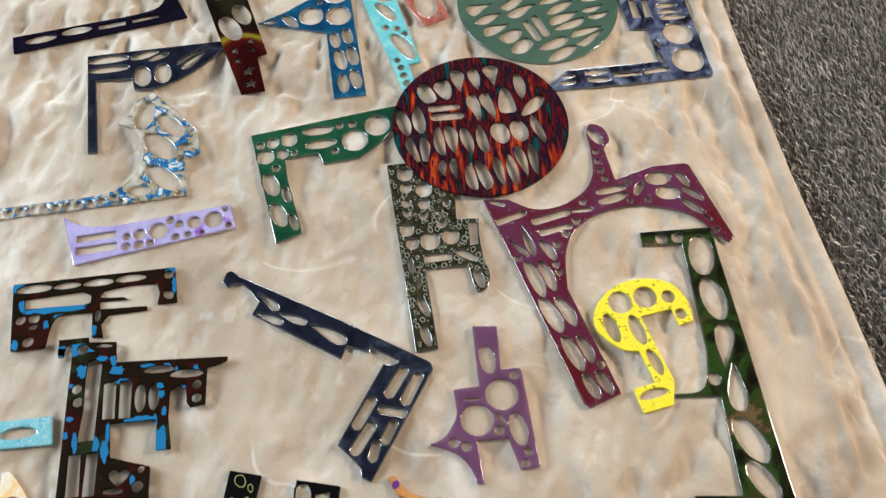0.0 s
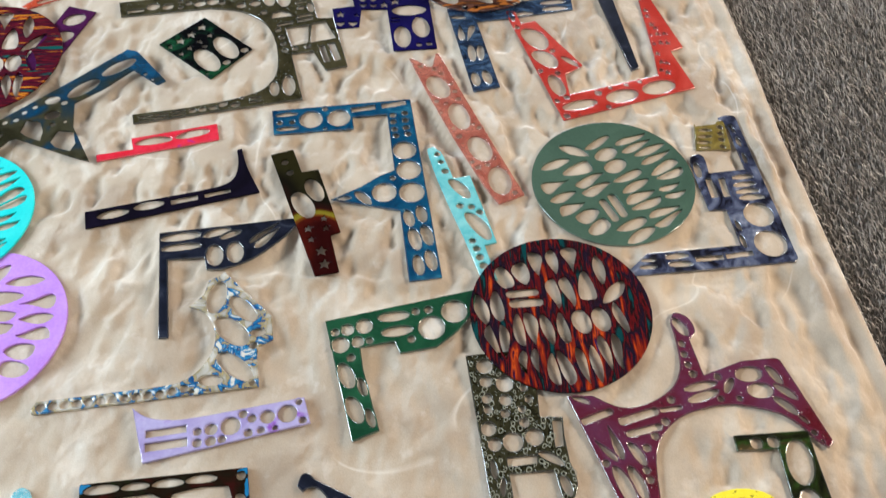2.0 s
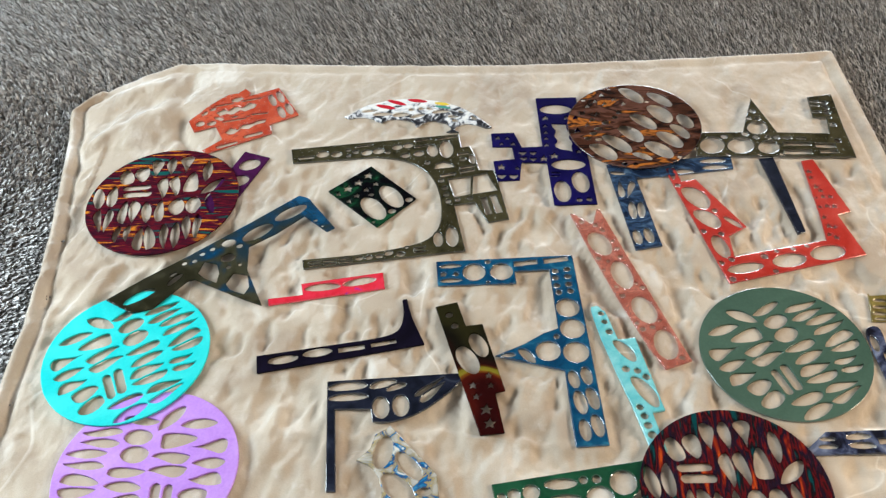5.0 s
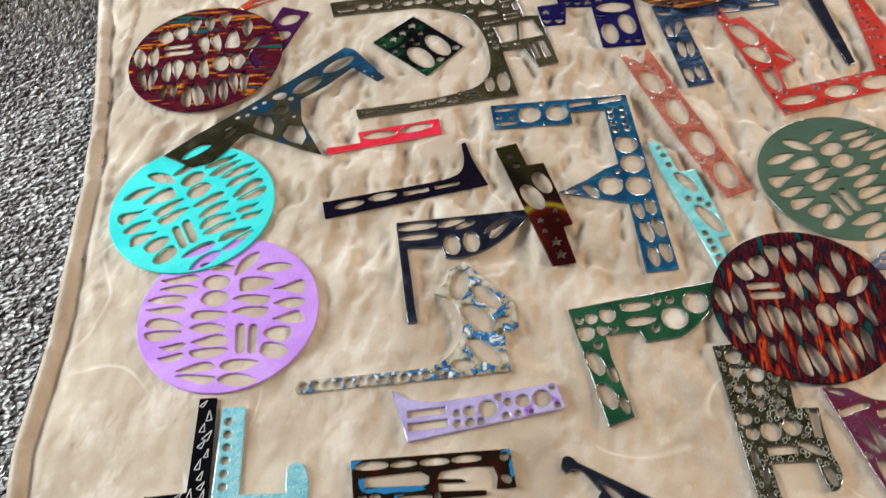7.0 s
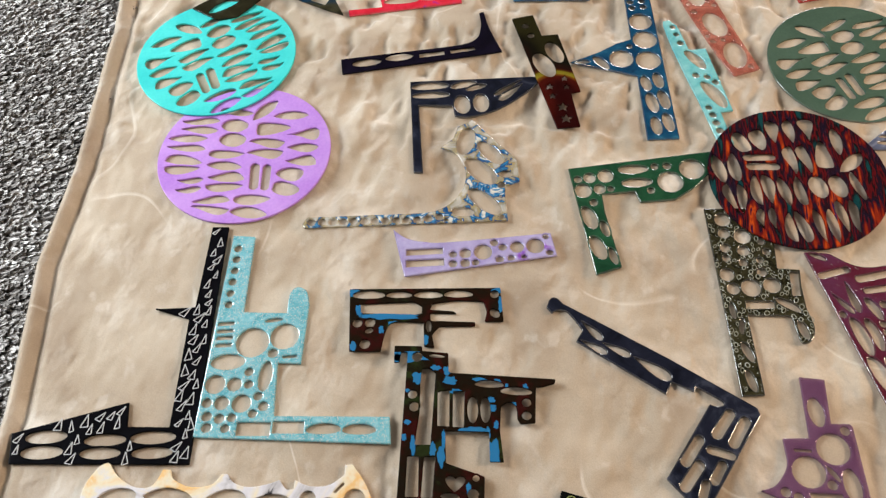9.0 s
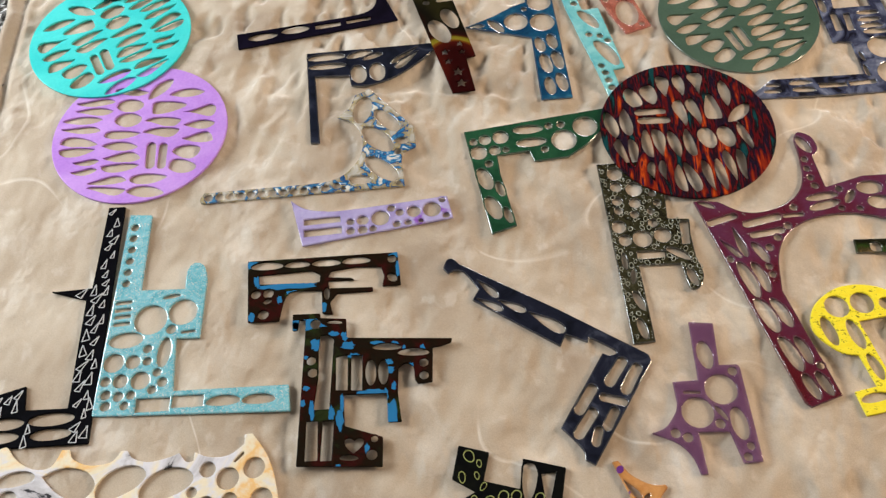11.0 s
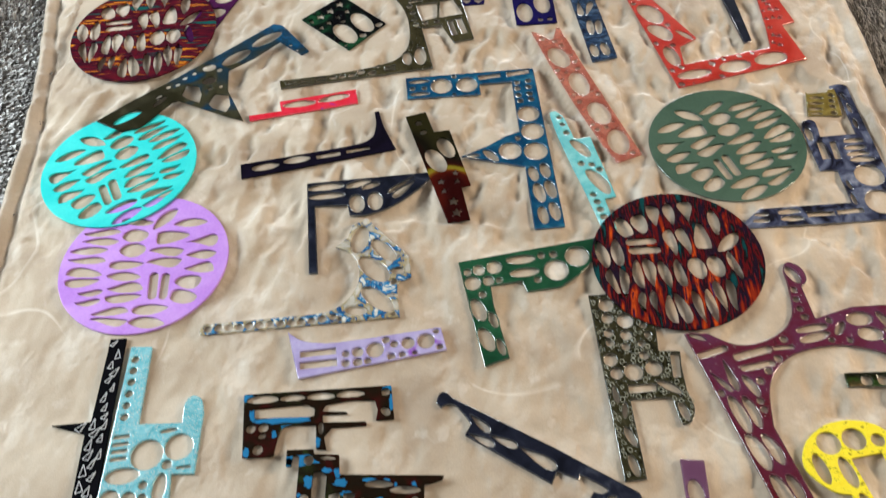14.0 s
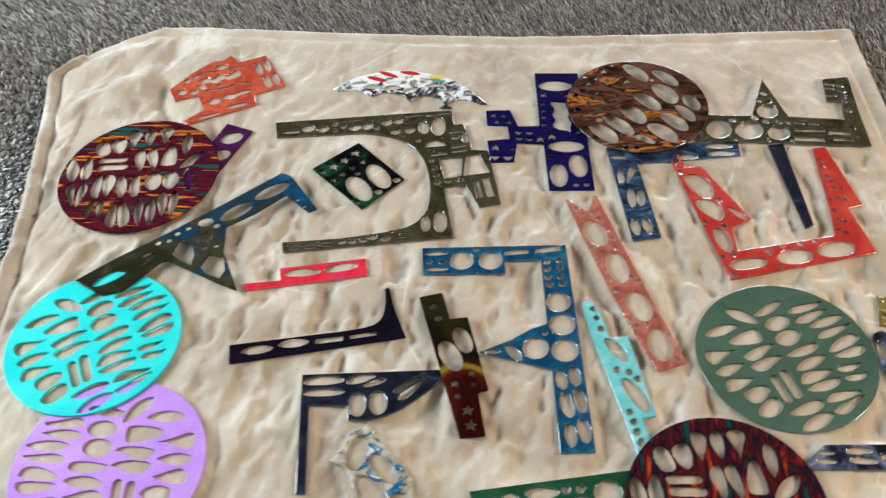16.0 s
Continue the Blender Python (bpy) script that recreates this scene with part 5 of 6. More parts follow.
sheet([(-82.4, 142.4), (-25.2, 146), (5.5, 103.1), (4.1, 50), (32.3, 49), (30.9, 24.9), (33, -10.4), (38.7, -33.5, 1), (35.5, -50.2, 1), (27.5, -58.3, 1), (18.5, -55.3, 1), (12.6, -21.3), (-41.4, -22.4), (-33.1, -131.6), (-60.8, -134.8)])
round_holes((-59, 125, 10.3), (-59.3, 102.4, 7.6), (-35.5, 98.3, 10.9), (-59.7, 78.7, 6.5), (-36.5, 75.3, 7.5), (-59.5, 63.1, 5.5), (-38.8, 56.8, 5.5), (-17.2, 61.5, 4.5), (-12.1, 91, 4.8), (-7.2, 75.1, 5), (-16.4, 43.1, 6.2), (-61.3, 37.1, 9.1), (-55.4, 16, 8.1), (-32.8, 18.2, 12.4), (-5.9, 23.2, 11))
free_holes([(18.3, 44.9), (30.1, 44.5), (28.1, 10.2), (18.2, 9)], [(-42.2, -2.1), (-5.7, -0.4), (-6.7, -10.3), (-41.9, -13.2)])
leaf_holes((10.8, -5.6, 16, 4.8, -30))
oval_holes((-59.3, -15.7, 11.9, 3.6, -84), (-50, -38.2, 10.9, 3.3, -98), (-47.2, -74.6, 14.3, 5, -67), (-47.3, -113.5, 14.4, 5.1, -75), (24.6, -40.3, 13.7, 5.5, -72))
thing = lay('smoky_bubble_bracket_template', 'smoky olive resin template full of bubbles', smoky_res, 241, -278, 0)

sheet([(-0.4, 115.8), (29.2, 113.7), (27.9, 57.2), (49.1, 57.9), (52, 54.1), (59.1, -62.4), (36.9, -64.2), (27.1, -26.8), (-8.3, -27.3), (-4.4, -76.8), (-12.8, -76.7), (-19, -56.7, 1), (-34.3, -39.9, 1), (-62.2, -28), (-44.9, -20.4, 1), (-31.7, -2.4, 1), (-28.3, 9.4), (-30.1, 36.1), (0, 38)])
oval_holes((13.1, 70.9, 18.6, 9.3, -83), (40.1, -16.7, 20.2, 9.7, -82))
round_holes((25.5, 25.9, 19.1), (-5.8, -2.9, 18.9), (42.4, 48.9, 5.7), (-34.6, -28, 5.8), (-21.2, -33.3, 5.8), (18, -16.9, 5.8), (48.1, -44.1, 4.6), (43.1, -57, 5))
leaf_holes((21, -4.1, 10.4, 3.1, -53))
slot_holes((-9.2, 22.3, 10.1, 1.5, -1))
thing = lay('purple_spur_template', 'translucent violet resin template with two large holes', violet_res, 251, -499, 0)

sheet([(-168, 29.6), (-135.7, 28.7), (-103.4, 10.8, 1), (-68.6, 13.3, 1), (-35.4, 31.6, 1), (-17.7, 59.5, 1), (-13.7, 97.4, 1), (-15.1, 130.2), (-7.2, 145.1, 1), (10.1, 136.3, 1), (15, 114.9, 1), (5, 101.6), (11.5, 49.2), (63.6, 66.9), (108.8, 69), (114.8, 65.8), (148.6, -51), (140.3, -58.8), (126.5, -45.4, 1), (110.2, -23.1, 1), (83.8, -5.9, 1), (34.1, 5.6, 1), (-19.4, -3.2, 1), (-53, -25.9, 1), (-70.7, -58.9, 1), (-76.3, -110.4), (-34.4, -251.8), (-73.3, -266.8), (-79.9, -260.4)])
oval_holes((-3.4, 122.8, 15.8, 7.1, -62), (3.5, 33.4, 22.2, 5.5, 11), (4.1, 19.5, 21.7, 6.1, 17), (39.9, 32.6, 12, 4.8, 55), (69, 47.1, 17.6, 10.6, 4), (77.7, 23.1, 16.5, 10.7, -2), (-67.9, -240.2, 17.3, 6.6, -68), (-51.8, -236.5, 16.7, 6.3, -66))
round_holes((-7.1, 96.4, 4.5), (-7.5, 80.4, 4.4), (-5.7, 65, 4.4), (-2.3, 51.3, 4.8), (28.4, 45.3, 4.8), (128.2, -38, 3.8), (135.2, -50, 3.8), (-37.8, 16.2, 4.7), (-51, -13, 5.1), (-67.3, -30.7, 5), (-80.6, -46, 5), (-86.3, -74.5, 4.5), (-83.9, -86.5, 4.5), (-133, -62.8, 4.5), (48.6, 13.3, 3.9), (24.8, 14, 3.9), (-51.7, -213.4, 5))
leaf_holes((100.5, 43.4, 14.6, 5.1, -64), (108.8, 19.2, 17.2, 5.2, -42), (103.8, -0.1, 17, 5.1, -46), (120.6, -20.1, 12.1, 4.2, -51), (-151.1, 22.6, 17.1, 5.1, -24), (-93.8, -52.9, 16.3, 5.7, -62), (-115.9, -93.2, 26.2, 7.9, -72), (-99.8, -89.8, 24.3, 7.3, -72), (-102.6, -144.8, 25.5, 9.7, -67), (-84, -141.4, 24, 8.4, -65), (-83.7, -197.6, 23.1, 8.1, -68), (-68, -192.9, 22.1, 7.7, -70))
slot_holes((-82.3, -3.5, 27, 4.9, 15), (-40.6, 4, 22.8, 4.1, 5), (-78.8, -22.9, 25.9, 4.7, 11), (-134.4, -1.1, 24.1, 4.8, 19))
drop_holes((-130, -46.6, 17.8, 5.3, -49), (-117.2, -36.6, 22.7, 7.3, -76))
thing = lay('plum_vine_square_template', 'plum glitter resin template with curved vine-like arms', plum_res, 450, -231, 0)

sheet([(-60.4, 25.7), (-49.7, 48, 1), (-21.5, 69.4, 1), (11.3, 74.9, 1), (41.5, 66.6, 1), (57.7, 43.7, 1), (60.4, 16.5), (60.7, 13.5), (42.2, 7.3), (36.7, 30.6), (-2.2, 23.2), (21, -62.9), (14.1, -92.5), (-22, -99.9), (-29, -69.5), (-1.6, -62.9), (-12.7, -22.6), (-30.7, -19.4, 1), (-48.5, -5.2, 1), (-59.5, 10.5, 1)])
round_holes((-23.9, 44.1, 15.2), (8, 49, 14.9), (36.5, 47.7, 8.6), (47.3, 23.2, 8.6))
oval_holes((-40, 10.5, 20.4, 8.2, -76), (-9.4, 6, 20.8, 8.7, -75))
leaf_holes((2.8, -37.8, 17, 6.8, -72), (-6.3, -77.7, 17, 5.6, 12))
thing = lay('yellow_hook_template', 'lemon yellow speckled acrylic hook-shaped template', yellow_res, 459, -409, 0)

sheet([(-41, 193.4), (52.7, 194.9), (52.6, 163.2), (65.2, -157.2), (64.2, -168.4), (-39.7, -160.4), (-45.8, -146.2), (6.8, -150.3), (10.4, -35.5), (-43.3, -32.1), (-42.4, -28), (-14, -26.7, 1), (-0.9, -13, 1), (7.2, 22.3), (9.4, 172.7), (-41.4, 172.4)])
oval_holes((30.9, 154.4, 28.9, 15.9, -97), (31.9, 91.7, 29.4, 14.7, -83), (32.7, -89, 29.1, 14.6, -67), (34.8, -135.9, 26.5, 13.2, -63))
drop_holes((30.8, 28.5, 28.5, 15.7, 78), (32, -25.1, 29.8, 14.9, -95))
round_holes((8.4, -13, 8.5), (-15.1, 180.9, 7.2), (5.8, 181.4, 7.2))
thing = lay('green_amber_lattice_template', 'long green, black and amber lattice resin template', lattice_res, 519, -460, 0)

sheet([(119.4, 39.1), (128.3, 40.2), (146.2, 17.6, 1), (158.6, -7.7, 1), (168.2, -43.2, 1), (172.2, -73.2, 1), (171.4, -102.2), (-148, -99.3), (-179, -56.4), (-185.2, -11.8, 1), (-174.8, 18.1, 1), (-162.5, 27.4), (-147.2, 10.7, 1), (-123.2, -1.2, 1), (-103.6, 1.9, 1), (-95.2, 22), (-86, 21.9), (-79.7, 10.8, 1), (-58.3, 2.9, 1), (-34.3, 6.6, 1), (-23.8, 20.4), (-16.9, 20.3), (-8, 10.8, 1), (11, 6.4, 1), (32.6, 11.4, 1), (45.1, 17), (55, 6.4, 1), (63.1, 7.4), (63, 17.8), (82.1, 11.7, 1), (104.1, 14.2, 1), (120.1, 27.4)])
free_holes([(-111.6, -10.5), (-97.8, -2.7, 1), (-80.4, 0.4, 1), (-58.5, -5.6, 1), (-47, -20.5, 1), (-53.8, -33.8, 1), (-68.3, -38, 1), (-90.8, -28.8, 1)])
leaf_holes((-17.4, -19.5, 32, 17.6, 27), (36, -22.1, 32, 17.6, 21), (-142.2, -14.6, 21.9, 8.8, 11))
round_holes((81.3, -3.1, 9.4), (106, -13.7, 13.3), (135.1, -1.2, 12.7), (57.8, -2.8, 5.8), (66.6, -29.8, 6.2), (85.1, -43.2, 9.2), (111, -39.2, 9.4), (147.4, -37.5, 12.9), (61.1, -46.2, 9.7), (36.5, -50.3, 6.4), (4.4, -51, 13.2), (-21.3, -53.9, 6.2), (-40.1, -51.5, 9.5), (-71.8, -54.8, 13.3), (72.2, -62.5, 7.8), (152.5, -65.6, 6.9), (-108.8, -52.9, 12.5), (-146.2, -39.2, 12.6))
oval_holes((117.1, -72.6, 22.3, 11.1, 8), (43.1, -74.4, 23.4, 10.5, 6), (-24.7, -72.1, 21.6, 7.6, 2))
slot_holes((116, 11.4, 7.7, 1.9, 50))
thing = lay('opal_leopard_template', 'white, orange and black opal resin template with scalloped edge', leopard_res, -404, -562, 0)

sheet([(-37.7, 58.8), (-2.4, 50.3), (-9.4, 16.9), (31, 7.5), (35.7, 42.6), (84.1, 31.6), (77.2, -7.5), (29.7, -11), (19.9, -69.3), (-18.9, -68.9), (-9.2, -3.1), (-40, -32.1), (-50.9, -29.6), (-50.3, -13.7), (-19.1, 4.5), (-45.3, 19.2)])
free_holes([(34.9, 32.8), (39.9, 37.4, 1), (48.5, 35.7, 1), (52, 24.9), (48.1, 7.3, 1), (41.8, -5.5, 1), (37, -6.2, 1), (34, 10, 1)], [(54.5, 27.4), (64.4, 27.8, 1), (74.2, 29.7), (71.4, 17, 1), (64.7, -7.8, 1), (59.4, -9, 1), (56.6, 7.2, 1)])
thing = lay('black_ring_cross_template', 'black acrylic cross template with green ring markings', blackgreen_res, 4, -598, 0)

sheet([(-72.1, 25.1), (-8.1, 19.4), (33.5, 9.2), (64.9, 2.8), (60.7, -28.9), (-79.4, -27.6)])
oval_holes((-52.4, 0.5, 9.2, 4.6, 15), (13.3, 1, 20.4, 9.2, 3))
thing = lay('black_ring_bar_template', 'black acrylic bar template with green ring markings', blackgreen_res, -78, -638, 0)

sheet([(-33.1, 43.7), (-25.6, 45.4), (-13.3, 29.4, 1), (7.5, 17.8, 1), (24.3, 17.5), (26.4, 13.8), (15.5, -0.9, 1), (10.5, -17.8, 1), (12.2, -64.8), (3, -64.7), (-3.6, -32, 1), (-19.4, 11.9, 1)])
drop_holes((-13.2, 12.3, 14.2, 5.4, -50))
leaf_holes((-1.3, -3.1, 12.2, 3.4, 56))
thing = lay('amber_wishbone_template', 'amber pearl resin wishbone with purple spots', amber_res, 173, -604, 0)

sheet([(-25.7, -11.7), (-8.9, 4.6), (7.3, 13.7), (11.2, 9.3), (18.2, -15.2)])
thing = lay('amber_chip_template', 'small amber pearl resin chip on the blanket', amber_res, 387, -635, 0)

def round_template(name, label, material, x, y, r, deg, mirror, layer):
    disc(r)
    disc_pattern()
    current["rings"] = current["rings"][:1] + [[p * (r / 131) for p in ring] for ring in current["rings"][1:]]
    return lay(name, label, material, x, y, layer, deg, mirror)


round_template("lilac_disc_template", "round lilac acrylic template with leaf-shaped holes", lilac_disc_res, -498, -57, 128, 0, 1, 0)
round_template("turquoise_disc_template", "round turquoise acrylic template overlapping the lilac one", turq_disc_res, -581, 137, 127, 33.7, -1, 1)
round_template("fire_disc_template", "round dark resin template streaked with red and orange", fire_disc_res, 291, -77, 122, -81.5, -1, 1)
round_template("sage_disc_template", "round sage green glossy template with leaf-shaped holes", green_disc_res, 401, 151, 122, 26.9, -1, 0)
round_template("purple_disc_template", "round purple and gold streaked resin template", purple_disc_res, -616, 481, 136, -77.9, -1, 1)
disc(123.1)
copper_pattern()
lay("copper_disc_template", "round copper and brown marbled resin template", copper_disc_res, 235, 671, 2)


# ---- the cloth under the templates ----
def press(cloth_mesh):
    """The sheets lie close on the cloth: it is pressed level under them, softly towards their outlines."""
    co = np.zeros(len(cloth_mesh.vertices) * 3)
    cloth_mesh.vertices.foreach_get("co", co)
    co = co.reshape(-1, 3)
    level = np.zeros(len(co))
    for outlines in footprints:
        xs, ys = [p[0] / 1000 for p in outlines[0]], [p[1] / 1000 for p in outlines[0]]
        close = np.nonzero((co[:, 0] > min(xs)) & (co[:, 0] < max(xs)) & (co[:, 1] > min(ys)) & (co[:, 1] < max(ys)))[0]
        spot = co[close, :2] * 1000
        for outline, amount in zip(outlines, (0.25, 0.5, 0.75, 0.85)):
            level[close] = np.maximum(level[close], amount * within(spot, outline))
    co[:, 2] = np.where(co[:, 2] < 0, co[:, 2] * (1 - level), co[:, 2])
    cloth_mesh.vertices.foreach_set("co", co.ravel())
    cloth_mesh.update()


press(blanket.data)


# ---- marks on the templates ----
def tri_mark(bm, x, y, r, deg, sharp, z):
    """One scratched triangle: three thin strokes."""
    c, s = math.cos(radians(deg)), math.sin(radians(deg))
    pts = [Vector((x + c * px - s * py, y + s * px + c * py, z)) for px, py in ((-r * sharp, -r * 0.8), (r * sharp, -r * 0.7), (r * 0.15, r))]
    for a, b in zip(pts, pts[1:] + pts[:1]):
        side = Vector((-(b - a).y, (b - a).x, 0)).normalized() * 0.00045
        lift = Vector((0, 0, 0.0005))
        top = [bm.verts.new(p + lift) for p in (a - side, a + side, b + side, b - side)]
        low = [bm.verts.new(p) for p in (a - side * 1.4, a + side * 1.4, b + side * 1.4, b - side * 1.4)]
        bm.faces.new(top)
        for k in range(4):
            bm.faces.new((low[k], low[(k + 1) % 4], top[(k + 1) % 4], top[k]))


def ring_mark(bm, x, y, rx, ry, deg, z, wide=0.0007):
    """One raised oval ring."""
    c, s = math.cos(radians(deg)), math.sin(radians(deg))
    loops = []
    for k, lift in ((1 + wide / rx, 0.0), (1, 0.0006), (1 - wide / rx, 0.0)):
        loop = []
        for i in range(14):
            a = i * math.tau / 14
            px, py = rx * k * math.cos(a), ry * k * math.sin(a) * (1 + 0.15 * math.cos(a))
            loop.append(bm.verts.new((x + c * px - s * py, y + s * px + c * py, z + lift)))
        loops.append(loop)
    for p, q in zip(loops, loops[1:]):
        for i in range(14):
            bm.faces.new((p[i], p[(i + 1) % 14], q[(i + 1) % 14], q[i]))


def free_of_holes(x, y, rings, room):
    """Whether a spot lies on the sheet, clear of its rim and holes (all in millimetres)."""
    p = Vector((x, y))
    if not inside(p, rings[0]):
        return False
    for ring in rings:
        if ring is not rings[0] and inside(p, ring):
            return False
        for a, b in zip(ring, ring[1:] + ring[:1]):
            d = b - a
            s = max(0, min(1, (p - a).dot(d) / max(d.length_squared, 1e-9)))
            if (p - a - s * d).length < room:
                return False
    return True


def scatter(rings, room, gap, tries, limit):
    """Spots on a sheet that keep clear of its rims and of one another."""
    xs, ys = [p[0] for p in rings[0]], [p[1] for p in rings[0]]
    spots = []
    for _ in range(tries):
        x, y = random.uniform(min(xs), max(xs)), random.uniform(min(ys), max(ys))
        if len(spots) < limit and all(math.hypot(x - a, y - b) > gap for a, b in spots) and free_of_holes(x, y, rings, room):
            spots.append((x, y))
    return spots


def add_triangles(thing, rings):
    for x, y in scatter(rings, 6.0, 12.5, 14000, 64):
        bm = bmesh.new()
        tri_mark(bm, 0, 0, random.uniform(0.0064, 0.0098), random.uniform(-35, 20), random.uniform(0.34, 0.55), 0)
        mark = part("scratched_triangle", bm, chalk, thing, "white scratched triangle")
        mark.location = (x / 1000, y / 1000, SHEET)


def add_rings(thing, rings, material, label, room, gap, limit, small, large):
    for x, y in scatter(rings, room, gap, 3000, limit):
        bm = bmesh.new()
        r = random.uniform(small, large)
        ring_mark(bm, 0, 0, r, r * random.uniform(0.5, 0.85), random.uniform(40, 130), 0)
        mark = part("ring_mark", bm, material, thing, label)
        mark.location = (x / 1000, y / 1000, SHEET)


def inlay(thing, rings, x, y, a, b, deg, material, label):
    """A flat leaf of coloured resin set in the sheet, clear of its holes."""
    bm = bmesh.new()
    c, s = math.cos(radians(deg)), math.sin(radians(deg))
    top = []
    for k in range(20):
        t = k * math.tau / 20
        px, py = a * math.cos(t), b * math.sin(t) * abs(math.sin(t)) ** 0.3
        p = (x + c * px - s * py, y + s * px + c * py)
        top.append(bm.verts.new((p[0] / 1000, p[1] / 1000, SHEET + 0.0004)))
    bm.faces.new(top)
    rim = [bm.verts.new((v.co.x, v.co.y, SHEET - 0.0008)) for v in top]
    for k in range(20):
        bm.faces.new((rim[k], rim[(k + 1) % 20], top[(k + 1) % 20], top[k]))
    part("inlay", bm, material, thing, label)


def add_glints(thing, rings):
    """Small raised glossy drops added at random along the webs to stand in for glints."""
    for x, y in scatter(rings, 1.6, 7, 1500, 40):
        bm = bmesh.new()
        bmesh.ops.create_uvsphere(bm, u_segments=10, v_segments=6, radius=1, matrix=Matrix.Diagonal((random.uniform(0.0025, 0.006), random.uniform(0.0012, 0.002), 0.0009, 1)))
        for f in bm.faces:
            f.smooth = True
        drop = part("resin_drop", bm, drop_resin, thing, "added glossy orange drop that catches glints")
        drop.matrix_local = pose(x / 1000, y / 1000, SHEET, 0, 0, random.uniform(10, 50))


def colour_patch(thing, rings, x, y, a, b, deg):
    """A ragged spot of blue in the sheet's face, cut off where the holes and the rim are."""
    c, s = math.cos(radians(deg)), math.sin(radians(deg))
    spot = []
    for k in range(18):
        t = k * math.tau / 18
        r = 1.1 + random.uniform(-0.28, 0.28)
        px, py = a * r * math.copysign(abs(math.cos(t)) ** 0.9, math.cos(t)), b * r * math.copysign(abs(math.sin(t)) ** 0.9, math.sin(t))
        spot.append(Vector((x + c * px - s * py, y + s * px + c * py)))
    up = SHEET * 1000 + 0.25
    pts, edges = [], []
    for loop in [spot] + rings:
        m = len(pts)
        pts += loop
        edges += [(m + j, m + (j + 1) % len(loop)) for j in range(len(loop))]
    got, _, tris, _, _, _ = geometry.delaunay_2d_cdt(pts, edges, [], 0, 1e-4)
    where = np.array([[sum(got[v][0] for v in t) / 3, sum(got[v][1] for v in t) / 3] for t in tris])
    keep = within(where, spot) & within(where, rings[0])
    for loop in rings[1:]:
        keep &= ~within(where, loop)
    faces = [tuple(t) for t, ok in zip(tris, keep) if ok]
    if not faces:
        return
    ids = {v: k for k, v in enumerate(sorted({v for f in faces for v in f}))}
    me = raw_mesh("colour_patch", [(got[v][0], got[v][1], up) for v in ids], [tuple(ids[v] for v in f) for f in faces], inlay_blue, False)
    ob = new("colour_patch", me)
    ob.parent = thing
    tagged(ob, "sky blue colour patch")


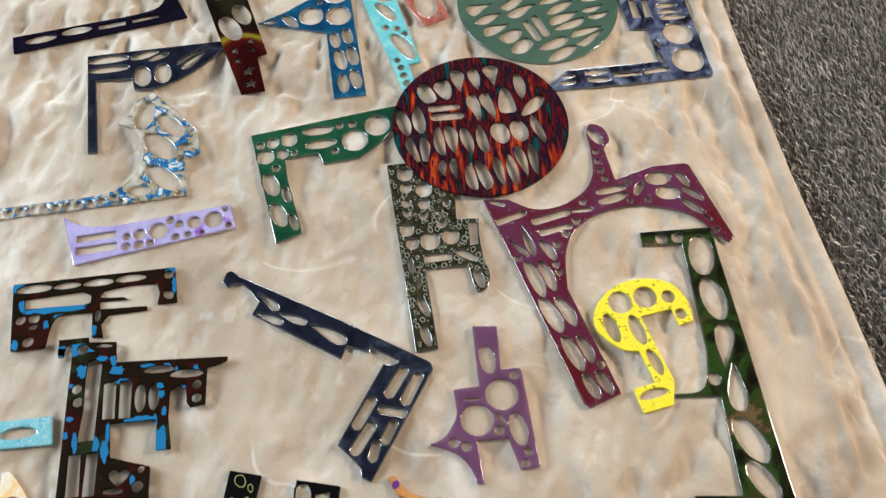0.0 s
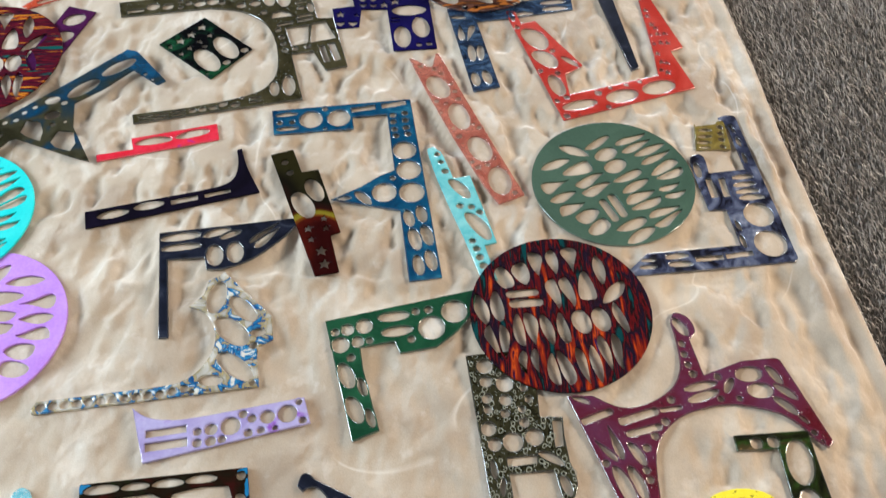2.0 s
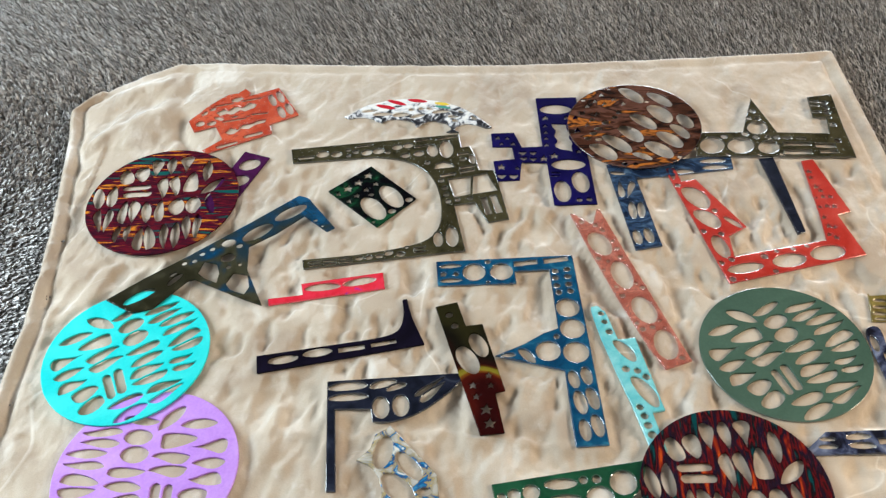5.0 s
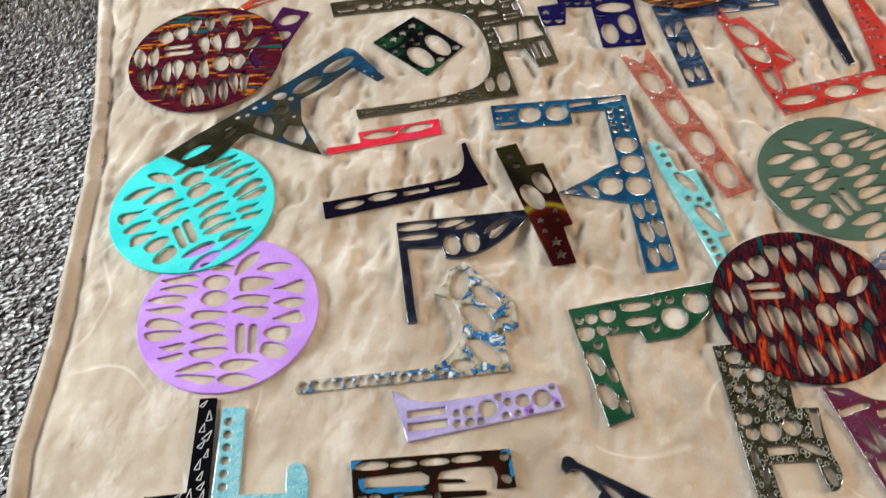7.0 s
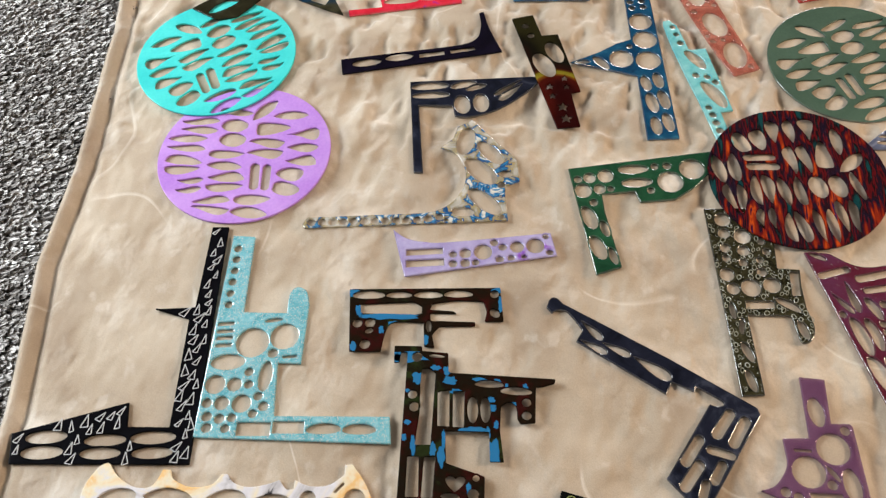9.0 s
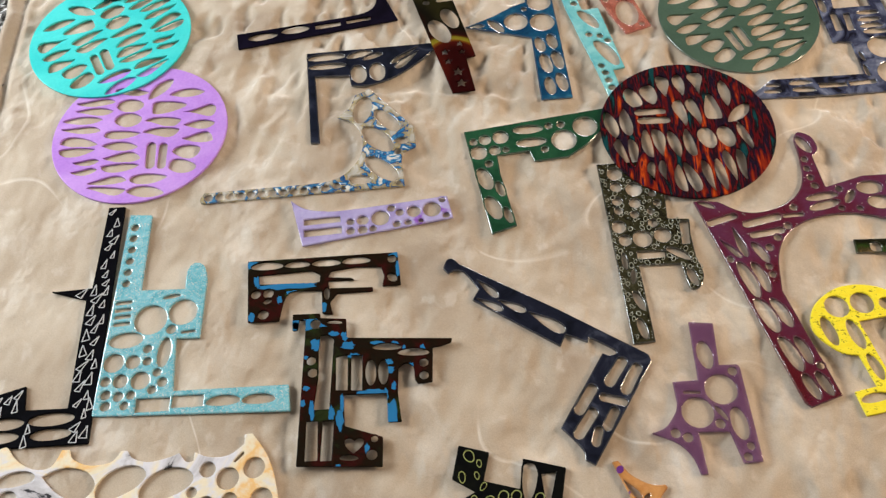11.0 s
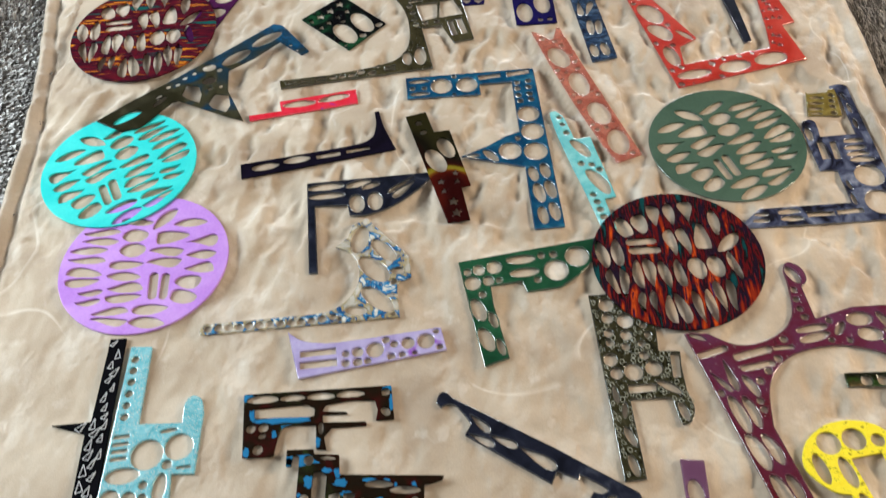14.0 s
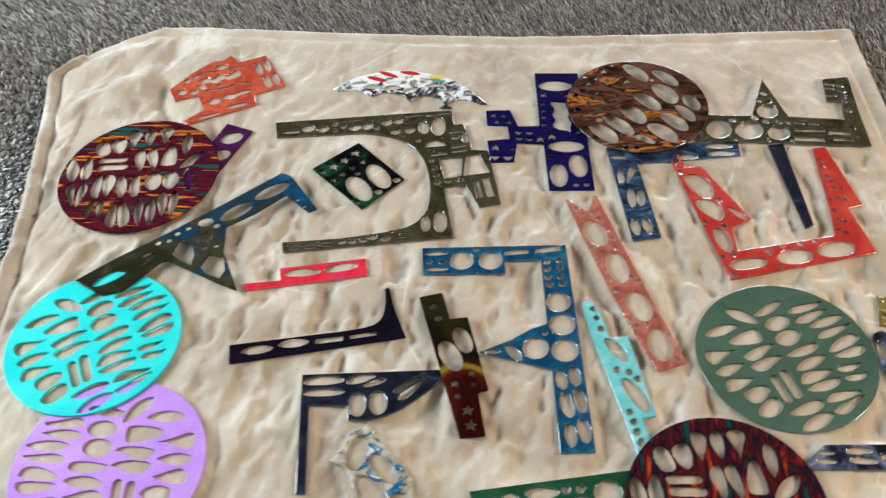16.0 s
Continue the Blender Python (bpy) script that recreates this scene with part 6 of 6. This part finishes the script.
drop_resin = polished(orange_res)
for thing, rings in marked:
    if thing.name.startswith("rainbow_fan"):
        for x, y, a, b, deg, material, label in (
            (-85, 36.1, 20.7, 5.5, -18, inlay_red, "red leaf inlay"),
            (-64.2, 49.5, 21.2, 5.2, -24, inlay_red, "red leaf inlay"),
            (-24.1, 54.4, 20.1, 5.2, -10, inlay_red, "red leaf inlay"),
            (25.1, 43.4, 15.4, 4.5, -12, inlay_yellow, "yellow leaf inlay"),
            (27.5, 32.9, 16.7, 3.7, -14, inlay_green, "sea green leaf inlay"),
        ):
            inlay(thing, rings, x, y, a, b, deg, material, label)
    elif thing.name.startswith("orange_robot"):
        add_glints(thing, rings)
    elif thing.name.startswith("amber"):
        for x, y in ((rings[0][0][0] + 8, rings[0][0][1] - 8),):
            inlay(thing, rings, x, y, 5, 4, 60, inlay_purple, "purple spot")
    elif thing.name.startswith("brown_camo_rifle"):
        for row in ((-111.7, 33.9, 8.4, 5.2, -2), (-103.3, 9.1, 7.7, 3.8, -82), (-66.9, 1.8, 32.3, 3.9, 2), (-52.6, -8, 10.3, 3.3, 1), (74, 46.5, 6.7, 3.5, 3), (79.9, 26.9, 12.1, 3.1, -88), (-12.8, -28.9, 6.6, 2.9, -84), (-104.7, -43.5, 5.7, 3.6, -80), (-71.3, -17.8, 5, 2.9, -82)):
            colour_patch(thing, rings, *row)
    elif thing.name.startswith("brown_camo_cannon"):
        for row in ((-70.3, 31.8, 7, 5.5, -80), (-49.1, 47.2, 5.7, 3.1, 0), (-35.5, 43.8, 5.5, 3.5, -85), (-30.4, 30.8, 7.7, 4.6, 2), (-21.1, 16.7, 7.6, 3.1, 2), (-80.7, 15.1, 2.7, 2.2, -3), (-77.5, -25.6, 3.5, 2.9, -8), (-79.7, -45.2, 4.3, 2.7, -83), (-68, -54.7, 10.6, 2.8, -84), (-44.3, -57.4, 7.8, 3.4, -85), (-33.8, -65.3, 11.9, 3.9, -85), (-32.5, -44.1, 10, 2.6, -86), (1, -32.8, 13.4, 4.4, 3), (18.5, -35.6, 7.2, 3.5, -88), (26.4, -59.4, 15.3, 6.6, -88), (30.1, -73.1, 10, 2.9, 2), (20.8, 7.7, 4.1, 3.7, -2), (23.1, -2.6, 4.1, 3.7, -2), (28.2, -23.7, 4.4, 2.7, -87), (47.5, 3.5, 4.1, 2.8, 4), (27.2, 32.2, 4.2, 3.1, 1), (39.1, 27.2, 3, 2.1, -86), (61.4, 25.8, 4.5, 2.7, -89), (0.3, -102.8, 6.1, 2.6, -86), (-32.2, -121.5, 2.6, 1.8, 1), (6.4, 33.7, 7.7, 2.4, 2), (-85.7, 60.2, 21.3, 7.2, 2), (-97.3, 55, 9.5, 4.4, -83)):
            colour_patch(thing, rings, *row)
    elif thing.name.startswith("black_scribble"):
        add_triangles(thing, rings)
    elif thing.name.startswith("black_ring"):
        add_rings(thing, rings, moss, "olive green ring", 6.0, 14, 40, 0.0042, 0.0075)
    else:
        add_rings(thing, rings, bubble, "raised bubble rim in a pale glint tone", 1.6, 6.5, 90, 0.0022, 0.0042)


# ---- carpet pile ----
def pile_patch(name, x0, x1, y0, y1, spacing):
    """Short leaning tufts on the open carpet, each two narrow blades."""
    rng = np.random.default_rng(7)
    nx, ny = int((x1 - x0) / spacing), int((y1 - y0) / spacing)
    gx, gy = np.meshgrid(np.linspace(x0, x1, nx), np.linspace(y0, y1, ny))
    p = np.stack([gx.ravel(), gy.ravel()], 1) + rng.uniform(-0.5, 0.5, (nx * ny, 2)) * spacing
    left = np.interp(p[:, 1], [r[0] for r in LEFT_EDGE], [r[1] for r in LEFT_EDGE])
    right = np.interp(p[:, 1], [r[0] for r in RIGHT_EDGE], [r[1] for r in RIGHT_EDGE])
    far = np.interp(p[:, 0], [r[0] for r in FAR_EDGE], [r[1] for r in FAR_EDGE])
    p = p[~((p[:, 0] > left + 0.012) & (p[:, 0] < right - 0.012) & (p[:, 1] < far - 0.012))]
    n = len(p)
    turn = rng.uniform(0, 2 * np.pi, n)
    # brightness is put into the pile's lean beside the near blanket; elsewhere it stands
    bright_mask = np.clip((-0.55 - p[:, 0]) / 0.2, 0, 1) * np.clip((0.95 - p[:, 1]) / 0.6, 0, 1)
    lean = rng.normal(0, 0.0035, (n, 2)) + np.c_[-0.008 + 0.025 * bright_mask, 0.003 - 0.005 * bright_mask]
    tall = rng.uniform(0.009, 0.016, n)
    # it is fuller there to read bright, thinner towards the far wall to read dark
    full = 0.54 + 0.72 * np.clip((-0.55 - p[:, 0]) / 0.15, 0, 1) * np.clip((1.35 - p[:, 1]) / 0.5, 0, 1)
    wide = full * rng.uniform(0.22, 0.42, n) * spacing * (1 + 1.2 * bright_mask)
    base = np.c_[p, np.full(n, FLOOR)]
    blades = []
    for k in (0, np.pi / 2):
        side = np.stack([np.cos(turn + k), np.sin(turn + k), 0 * turn], 1) * wide[:, None]
        mid = base + np.c_[lean * 0.35, tall * 0.6]
        top = base + np.c_[lean, tall]
        blades.append(np.stack([base - side, base + side, mid + side * 1.1, mid - side * 1.1, top + side * 0.5, top - side * 0.5], 1))
    v = np.stack(blades, 1).reshape(-1, 3)
    a = np.arange(len(v) // 6)[:, None] * 6
    f = np.concatenate([a + [0, 1, 2, 3], a + [3, 2, 4, 5]], 1).reshape(-1, 4)
    me = bpy.data.meshes.new(name)
    me.vertices.add(len(v))
    me.vertices.foreach_set("co", v.ravel())
    me.loops.add(f.size)
    me.loops.foreach_set("vertex_index", f.ravel().astype(np.int32))
    me.polygons.add(len(f))
    me.polygons.foreach_set("loop_start", np.arange(0, f.size, 4, dtype=np.int32))
    me.update(calc_edges=True)
    me.materials.append(pile)
    return tagged(new(name, me), "short grey and brown speckled carpet pile", "carpet pile", kind="stuff")


pile_patch("carpet_pile", -1.5, -0.66, -0.85, 1.5, 0.0052)
pile_patch("carpet_pile", -0.66, 0.6, 0.82, 1.75, 0.0052)
pile_patch("carpet_pile", 0.6, 1.45, -0.75, 1.75, 0.0052)
